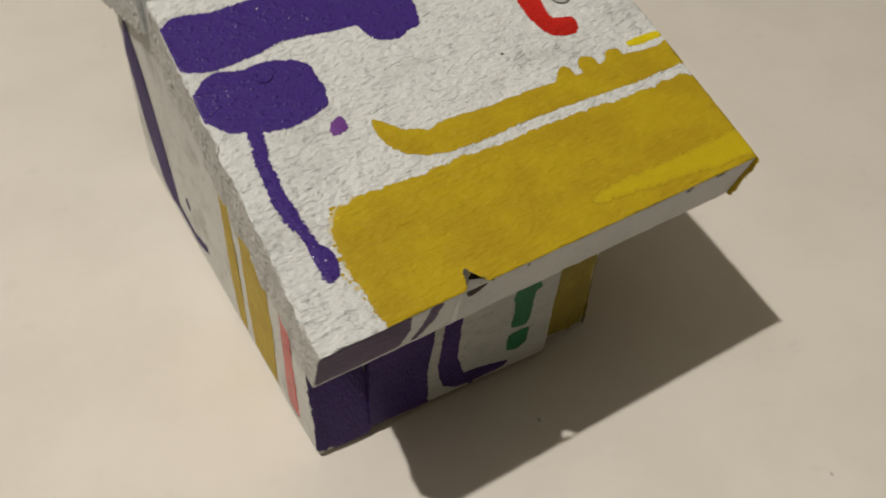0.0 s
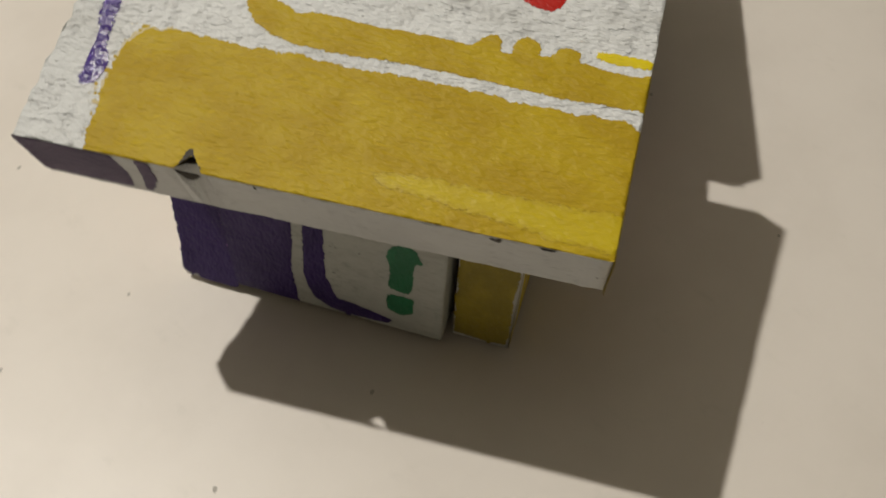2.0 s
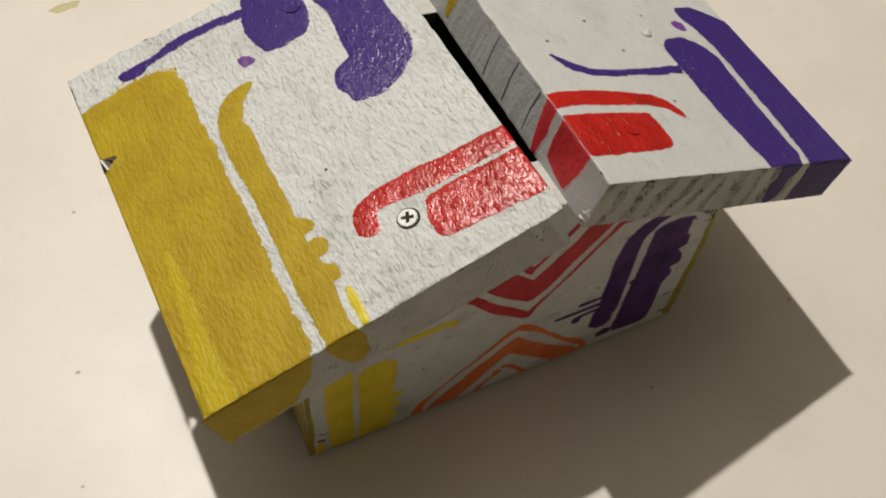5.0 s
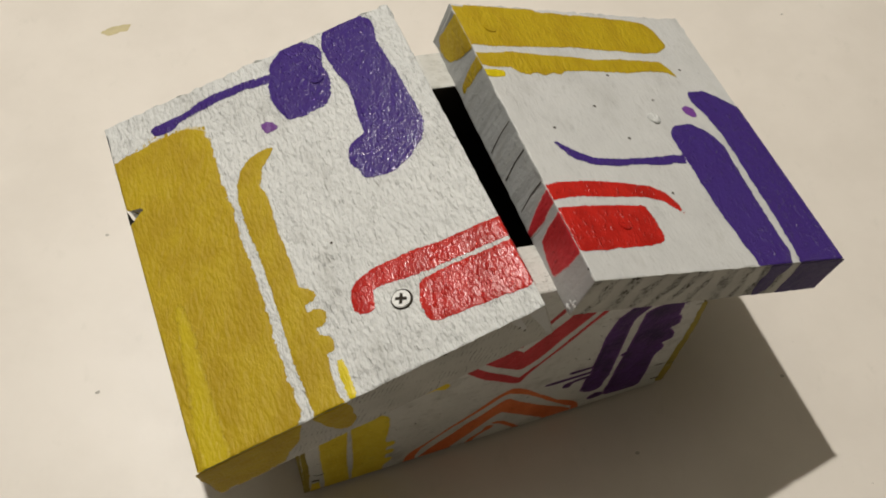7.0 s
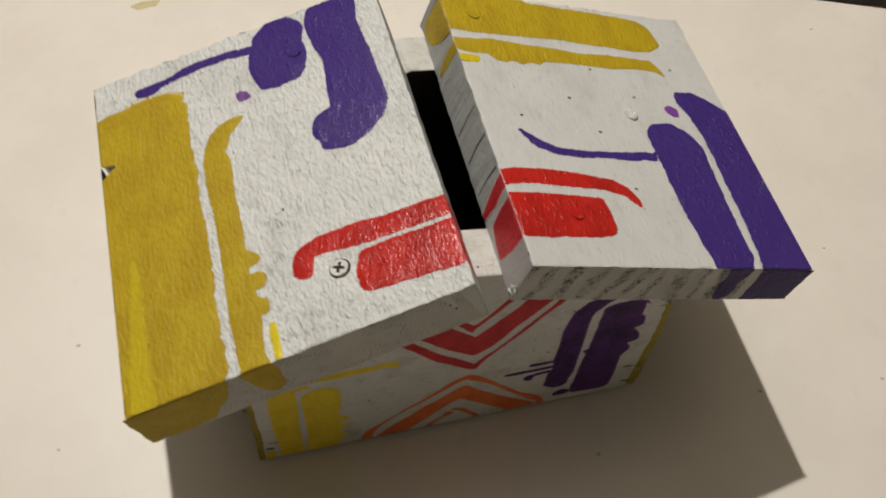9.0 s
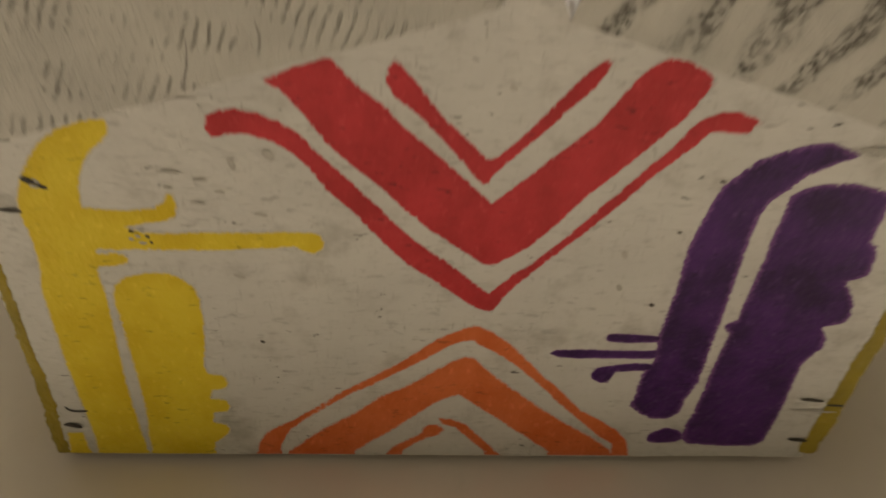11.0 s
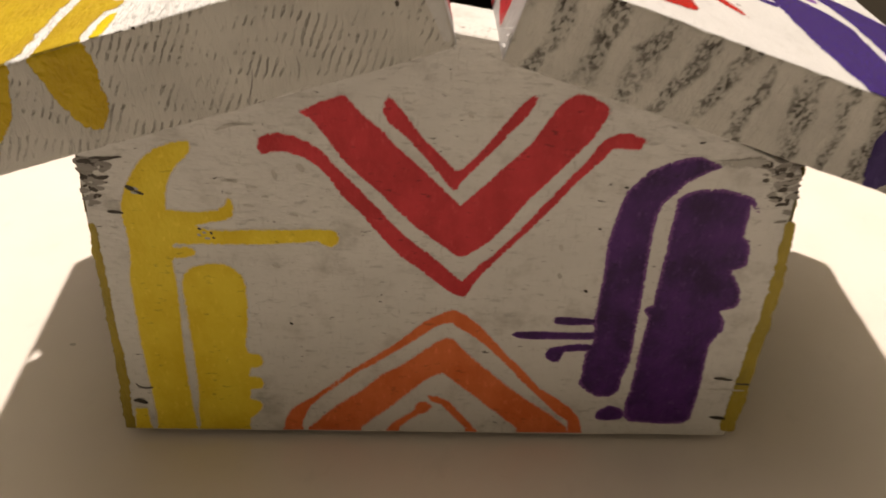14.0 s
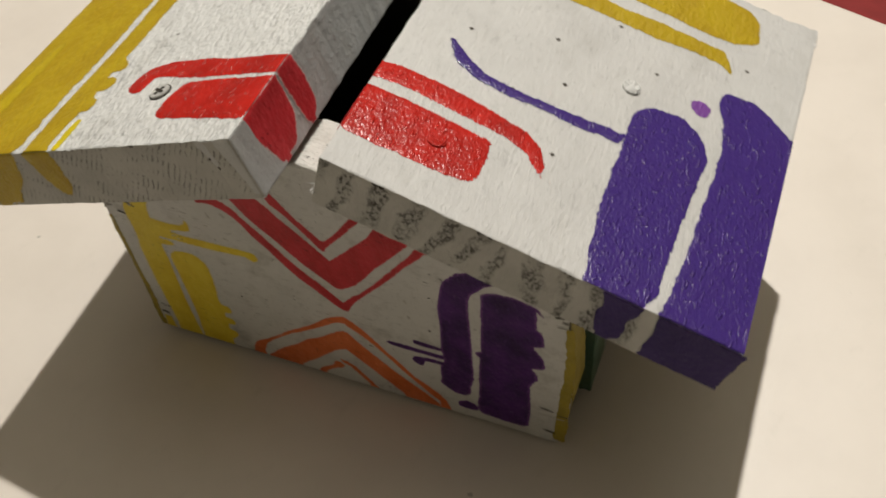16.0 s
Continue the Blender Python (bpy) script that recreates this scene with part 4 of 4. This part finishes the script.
stroke("paint_stroke", back, [(-17, 70), (-17, 20), (-20, 2), (-27, 2), (-27, 30), (-24, 72)],
       OCHRE, back_wall, "thin yellow stroke")
stroke("paint_stroke", back, [(-32, 70), (-32, 20), (-34, 2), (-53, 2), (-54, 34), (-50, 72)],
       OCHRE, back_wall, "yellow stroke")
stroke("paint_stroke", back, [(-61.5, 72), (-62, 6), (-65, 3), (-71, 4), (-69, 36), (-67, 72)],
       RED, back_wall, "red stroke")
stroke("paint_stroke", front, [(-79.3, -0.3), (-78.6, 20.4), (-78, 43.1), (-77.8, 63.8), (-76.4, 61.8), (-76.4, 42.1), (-76.4, 22.4), (-77.2, -0.3)],
       SHADED_OCHRE, front_wall, "ochre paint along the board rim", 0.45, 0.1, 1, 0.8)
stroke("paint_stroke", front, [(79.5, 1.9), (80.7, 20.6), (81.7, 41.3), (81.1, 66), (79.3, 65.9), (79, 42.3), (77.4, 22.5), (75.9, 1.8)],
       SHADED_OCHRE, front_wall, "ochre paint along the board rim", 0.45, 0.1, 1, 0.8)
# top corners of the gable where paint and wood are torn along the grain
torn = random.Random(8)
for edge, low, high, into, reach in ((-77.6, 66.0, 79.5, 1, 6.5), (79.8, 66.0, 81.0, -1, 9.0)):
    for k in range(64):
        f = math.sqrt(torn.random())
        z = mix(low, high, f)
        w, h = torn.uniform(0.9, 3.2), torn.uniform(0.4, 1.2)
        x = edge + into * (torn.random() ** 1.6 * reach * (0.3 + 0.7 * f) - 0.3)
        lift = torn.uniform(-0.7, 0.5)
        stroke("scuff", front, [(x, z + h / 2), (x + into * w * 0.5, z + lift * 0.5 + h * 0.6), (x + into * w, z + lift), (x + into * w * 0.6, z + lift * 0.6 - h * 0.5), (x, z - h / 2)],
               MARK if k % 3 == 0 else SCUFF, front_wall, "torn scuff in the worn corner", 0.35, 0.06, 1, 0.5, 0.1, 0.06 + 0.012 * (k % 9))
    # slivers of wood that stand off the corner
    for k in range(9):
        foot = Vector((edge + into * 0.6, torn.uniform(0.5, 6.0), mix(low + 4, high, torn.random())))
        way = Vector((-into * torn.uniform(0.6, 1.0), torn.uniform(-0.5, 0.3), torn.uniform(-0.5, 0.6))).normalized()
        half, tip = torn.uniform(0.3, 0.6), torn.uniform(1.2, 2.6)
        bm = bmesh.new()
        vs = [bm.verts.new(p * MM) for p in (foot + Vector((0, half, 0)), foot - Vector((0, half, 0)), foot + Vector((0, 0, half)), foot + way * tip)]
        for tri in ((0, 1, 2), (0, 1, 3), (1, 2, 3), (2, 0, 3)):
            bm.faces.new([vs[i] for i in tri])
        put("splinter", bm, SCUFF if k % 2 else DARK_WOOD_SHADE, front_wall)
stroke("scuff", front, [(-77.4, 79.0), (-72, 79.9), (-66.8, 80.0), (-71, 79.2), (-76.8, 78.0)], MARK, front_wall, "dark scratch under the roof", 0.3, 0.06, 1, 0.5, 0.1, 0.15)
stroke("scuff", front, [(-47.5, 86.3), (-45.6, 87.6), (-43.2, 88.2), (-38.2, 88.0), (-43, 87.7), (-45.2, 87.0)], FAINT_MARK, front_wall, "dark scratch under the roof", 0.2, 0.06, 1, 0.4, 0.1, 0.15)
stroke("scuff", front, [(-74.7, 16.4), (-74, 15.1), (-72.4, 14.6), (-70.4, 14.9), (-70.3, 14.5), (-72.4, 14.1), (-74.3, 14.7)], MARK, front_wall, "thin dark crescent scratch", 0.05, 0.06, 1, 0.3, 0.05, 0.15)

def right_side(y, z, h=0.0):
    return Vector((83.0 + h, y, max(2.8, z))) * MM


def right_end(x, z, h=0.0):
    return Vector((x, 21.0 - h, max(2.8, z))) * MM


# board end darkened in colour, standing in for shade in the gap
stroke("paint_stroke", right_end, [(79, 4), (82.9, 4), (82.9, 40), (82.9, 82), (79, 82), (79, 40)],
       DARK_GREEN, side_b, "dark green on the board end, with gap shade painted in", 0.2, 0.1, 0, 0.4)
stroke("paint_stroke", right_side, [(20, 5), (38, 5), (40, 40), (38, 82), (20, 82)],
       DARK_GREEN, side_b, "dark green patch", 0.5)
stroke("paint_stroke", right_side, [(44, 5), (90, 5), (90, 82), (43, 82), (43, 40)],
       OLIVE, side_b, "dull olive patch", 0.5)

# ---- screws ----
def screw_mesh(r, paint, seat):
    """A cross-head screw, its rim a little proud of the board; seat turns it onto the roof."""
    root_bm = bmesh.new()
    bmesh.ops.create_cone(root_bm, cap_ends=True, segments=28, radius1=r * MM, radius2=r * 0.92 * MM, depth=0.9 * MM)
    bmesh.ops.bevel(root_bm, geom=[e for e in root_bm.edges if len(e.link_faces) == 2], offset=0.12 * MM, segments=2, affect="EDGES")
    head = put("screw", root_bm, paint, house)
    head.matrix_basis = seat
    cross = bmesh.new()
    for turn in (68, 158):
        start = len(cross.verts)
        box(cross, Vector((-0.58 * r, -0.16 * r, 0.1)) * MM, Vector((0.58 * r, 0.16 * r, 0.52 + turn * 0.0004)) * MM)
        cross.verts.ensure_lookup_table()
        bmesh.ops.rotate(cross, verts=cross.verts[start:], cent=(0, 0, 0), matrix=Matrix.Rotation(radians(turn), 3, "Z"))
    return head, cross


def seat_on(face, x, y, n, h):
    return Matrix.Translation(face(x, y, h)) @ Vector((0, 0, 1)).rotation_difference(n).to_matrix().to_4x4()


head, cross = screw_mesh(3.1, STEEL, seat_on(top_a, -39.6, 5.0, N_A, 0.15))
head["label"] = "bare steel cross-head screw"
# dark raised cross, coloured as the shade inside a slot
put("cross_slot", cross, DARK_WOOD_SHADE, head)
ring = bmesh.new()
bmesh.ops.create_cone(ring, cap_ends=True, segments=28, radius1=3.5 * MM, radius2=3.4 * MM, depth=0.3 * MM)
bmesh.ops.translate(ring, verts=ring.verts, vec=(0.15 * MM, -0.1 * MM, -0.12 * MM))
put("countersink", ring, DARK_WOOD_SHADE, head)
for face, x, y, n, paint, label in ((top_b, 39.3, 12.0, N_B, RED, "screw painted over in red"), (top_b, 79.0, 61.2, N_B, ROOF_WHITE, "screw painted over in white"),
                                    (top_b, 28.7, 107.9, N_B, OCHRE, "screw painted over in yellow"), (top_a, -39.7, 101.5, N_A, PURPLE, "screw painted over in violet")):
    head, cross = screw_mesh(2.9, paint, seat_on(face, x, y, n, 0.2))
    head["label"] = label
    put("cross_slot", cross, paint, head)

# ---- chips and small marks ----
stroke("chip", top_a, [(-114, 79.8), (-111.5, 79), (-109, 78.3), (-107.6, 79.4), (-108.6, 77.2), (-110.2, 76.4), (-111.6, 74.6), (-112.8, 73.4)], MARK, roof_a,
       "dark splintered wood round the notch", 0.3, 0.06, 0, 1.0, 0.1, 0.2)
stroke("chip", eave_a, [(73.4, 0.1), (79.8, 0.1), (79, 2.6), (77.4, 5.2), (75.4, 3)], DARK_WOOD_SHADE, roof_a, "dark chipped notch at the eave", 0.4, 0.2, 1)
for x, z, w, h, faint in ((-66.9, 72.3, 2.2, 1.1, 0), (-65.2, 71.3, 2.0, 0.8, 0), (-65.7, 72.3, 1.2, 0.5, 1), (-66.2, 71.2, 1.3, 0.5, 1), (-74.1, 9.9, 3.6, 1.5, 0), (73.6, 19.9, 5.8, 0.6, 0), (75, 16.3, 10.6, 0.4, 1), (79.1, 18.3, 4.2, 0.5, 0), (74.7, 6.6, 4.8, 0.9, 0), (-53.1, 62.2, 0.9, 0.35, 0), (-51.4, 62.4, 1.1, 0.5, 1), (-52.2, 61.2, 0.8, 0.4, 1), (-50.7, 61.0, 0.6, 0.5, 0), (-51.6, 59.6, 1.3, 0.4, 1), (-50.3, 59.9, 0.5, 0.4, 0), (-53.4, 60.5, 0.9, 0.5, 1),
                          (-34.2, 35.8, 0.9, 0.4, 0), (35.8, 46.5, 0.8, 0.6, 0), (-44.9, 74.5, 3.6, 0.35, 1), (-40.2, 72.9, 2.6, 0.3, 1), (-45.6, 71.6, 1.8, 0.3, 1), (-41.5, 68.4, 2.8, 0.3, 1), (-37.6, 70.6, 1.6, 0.3, 1), (-29.5, 78.1, 1.8, 1.5, 1), (-35.4, 76.1, 1.2, 2.1, 1), (37, 63.8, 0.8, 0.35, 0),
                          (6.9, 91, 1.2, 0.9, 1), (28.6, 58.3, 1.2, 1.5, 1), (29.1, 50.9, 1.2, 1.2, 1), (-71.1, 66.1, 3.9, 0.6, 0), (41.7, 74.5, 1.0, 0.4, 0), (-31.8, 66.2, 2.4, 0.6, 1), (-36.5, 52.4, 2.1, 0.8, 1)):
    stroke("mark", front, [(x - w / 2, z + h / 2), (x, z + h * 0.7), (x + w / 2, z - h * 0.2), (x + w * 0.2, z - h * 0.6), (x - w * 0.4, z - h * 0.1)], FAINT_MARK if faint else MARK, front_wall,
           "small dark mark in the paint", 0.25, 0.1, 1, 0.5, 0.1, 0.25)
for y, d, w in ((37, 3.2, 1.6), (3.8, 1.6, 4.5), (-6.8, 0.8, 3.5), (61.1, 1.2, 1.4), (-17.9, 12, 3)):
    stroke("mark", eave_a, [(y - w / 2, d - 0.5), (y + w / 2, d - 0.2), (y + w * 0.3, d + 0.8), (y - w * 0.2, d + 0.5)], MARK, roof_a, "dark nick in the white paint", 0.4, 0.1, 1, 1.0)

for z in (20, 33, 46, 58):
    stroke("scratch", back_side, [(94, z), (102, z + 1.2), (110, z + 3), (110, z + 3.6), (102, z + 1.9), (94, z + 0.6)], MAUVE, back_wall, "pale scratch across the violet", 0.3, 0.1, 0, 1.0, 0.1, 0.2)

# bristle marks where the wide ochre band runs out
bristle = random.Random(21)
for k in range(24):
    x = -111.5 + k * 1.28 + bristle.uniform(-0.4, 0.4)
    end = min(mix(101.5, 105, (x + 114) / 14), mix(105, 101.5, (x + 92) / 11))
    w, reach = bristle.uniform(0.25, 0.6), bristle.uniform(0.5, 2.4)
    stroke("bristle_mark", top_a, [(x - w, end - 1.5), (x + w, end - 1.5), (x + w * 0.4 - 0.2, end + reach), (x - w * 0.3 - 0.2, end + reach * 0.9)],
           OCHRE if k % 3 else THIN_OCHRE, roof_a, "", 0.2, 0.08, 0, 0.8)

# worn places where the paint has come off the sharp edges of the boards
wear = random.Random(11)
for face, parent, low, high, count in ((end_a, roof_a, -60, -4, 22), (end_b, roof_b, 20, 84, 16), (ridge_b, roof_b, -6, 0, 4), (ridge_a, roof_a, -12, -6, 4)):
    for _ in range(count):
        a, w, h = wear.uniform(low, high), wear.uniform(0.2, 0.7), wear.uniform(0.2, 0.7)
        stroke("chip", face, [(a - w, 0), (a + w, 0), (a + w * 0.5, h), (a - w * 0.4, h * 0.7)], MARK, parent, "", 0.35, 0.06, 0, 0.7)
for x, y, w in ((62.1, 50.7, 0.5), (55, 67, 0.6), (84.2, 71.2, 0.4), (70, 84.3, 0.5), (45.8, 89.2, 0.5), (90.1, 93.5, 0.6), (32.9, 55.7, 0.5), (66.2, 24.4, 0.5), (50.1, 40.5, 0.4), (108.2, 89.6, 0.5)):
    stroke("mark", top_b, [(x - w, y), (x, y + w * 0.7), (x + w, y + w * 0.3), (x + w * 0.3, y - w)], MARK, roof_b, "tiny dark speck", 0.25, 0.08, 0, 0.6)
for x, y, w in ((-21.2, -0.9, 0.8), (-20.1, -4.9, 0.6), (-53.3, 33.6, 0.3), (-25.4, 95.3, 0.3), (-93.4, 61, 0.4)):
    stroke("mark", top_a, [(x - w, y), (x, y + w * 0.7), (x + w, y + w * 0.3), (x + w * 0.3, y - w)], MARK, roof_a, "tiny dark speck", 0.25, 0.08, 0, 0.6)

# hairline cracks across the ridge edge, and a grey smear on the gable
for y in (59.3, 46.0, 31.7):
    stroke("scratch", ridge_b, [(y, 1), (y + 0.5, 8), (y - 0.2, 16.5), (y + 0.2, 16.5), (y + 0.9, 8), (y + 0.4, 1)], MARK, roof_b, "dark hairline crack", 0.15, 0.05, 0, 0.5, 0.05, 0.1)
stroke("mark", front, [(58.6, 81.4), (63.9, 82.3), (69.3, 82.7), (75.3, 82), (69.9, 80), (63.2, 79.7)], FAINT_MARK, front_wall, "grey smear in the paint", 0.3, 0.05, 1, 3.0, 0.1, 0.2)

for x, lean, low, high in ((-38.1, -3.2, 13, 19.5), (-30.0, -1.3, 13, 17)):
    stroke("scratch", end_a, [(x, low), (x + lean * 0.5 + 0.2, (low + high) / 2), (x + lean, high), (x + lean + 0.15, high), (x + lean * 0.5 + 0.42, (low + high) / 2)], SCUFF, roof_a, "dark hairline crack", 0.15, 0.05, 0, 0.5, 0.05, 0.1)

# splinters of torn paint and wood hanging from the foot of the ridge edge
for k in range(6):
    y, d = -8.6 + wear.uniform(0, 3.5), wear.uniform(12, 17)
    root, way = ridge_b(y, d, 0.1), Vector((wear.uniform(-0.9, 0.1), wear.uniform(-0.9, -0.1), wear.uniform(-0.5, 0.35))).normalized()
    side_way = way.cross(Vector((0, 0, 1))).normalized()
    reach, half = wear.uniform(1.5, 3.2) * MM, wear.uniform(0.25, 0.5) * MM
    bm = bmesh.new()
    vs = [bm.verts.new(root + side_way * half), bm.verts.new(root - side_way * half), bm.verts.new(root + Vector((0, 0, half))),
          bm.verts.new(root + way * reach + Vector((0, 0, -0.25)) * MM)]
    for tri in ((0, 1, 2), (0, 1, 3), (1, 2, 3), (2, 0, 3)):
        bm.faces.new([vs[i] for i in tri])
    put("splinter", bm, SMOOTH_WHITE, roof_b)


def tabletop(x, y, h=0.0):
    return table_root.matrix_basis.inverted() @ (Vector((x, y, h)) * MM + Vector((0, 0, BOARD_FOOT)))


stroke("paint_smear", tabletop, [(-119, 288), (-111, 292), (-103, 291), (-105, 287), (-114, 285)], plain("pale yellow smear", (0.60, 0.52, 0.30), 0.6), table_root, "pale yellow smear of paint", 0.8, 0.06)
rnd = random.Random(4)
spots = [(-97, 126), (-158, 23), (197, 50), (-150, 70), (-135, 150), (190, -20), (176, 110), (-170, -40), (-60, 190)]
spots += [(56, -26), (-1, -82), (-106, 37), (134, -14), (263, 195)]
for i, (x, y) in enumerate(spots):
    r = rnd.uniform(0.3, 0.7)
    a = rnd.uniform(0, 3)
    ring = [(x + r * (1.6 if k % 2 else 0.8) * math.cos(a + k), y + r * 0.7 * math.sin(a + k)) for k in range(6)]
    stroke("speck", tabletop, ring, GREY_SMUDGE, table_root, "tiny dark speck", 0.2, 0.05, 1)
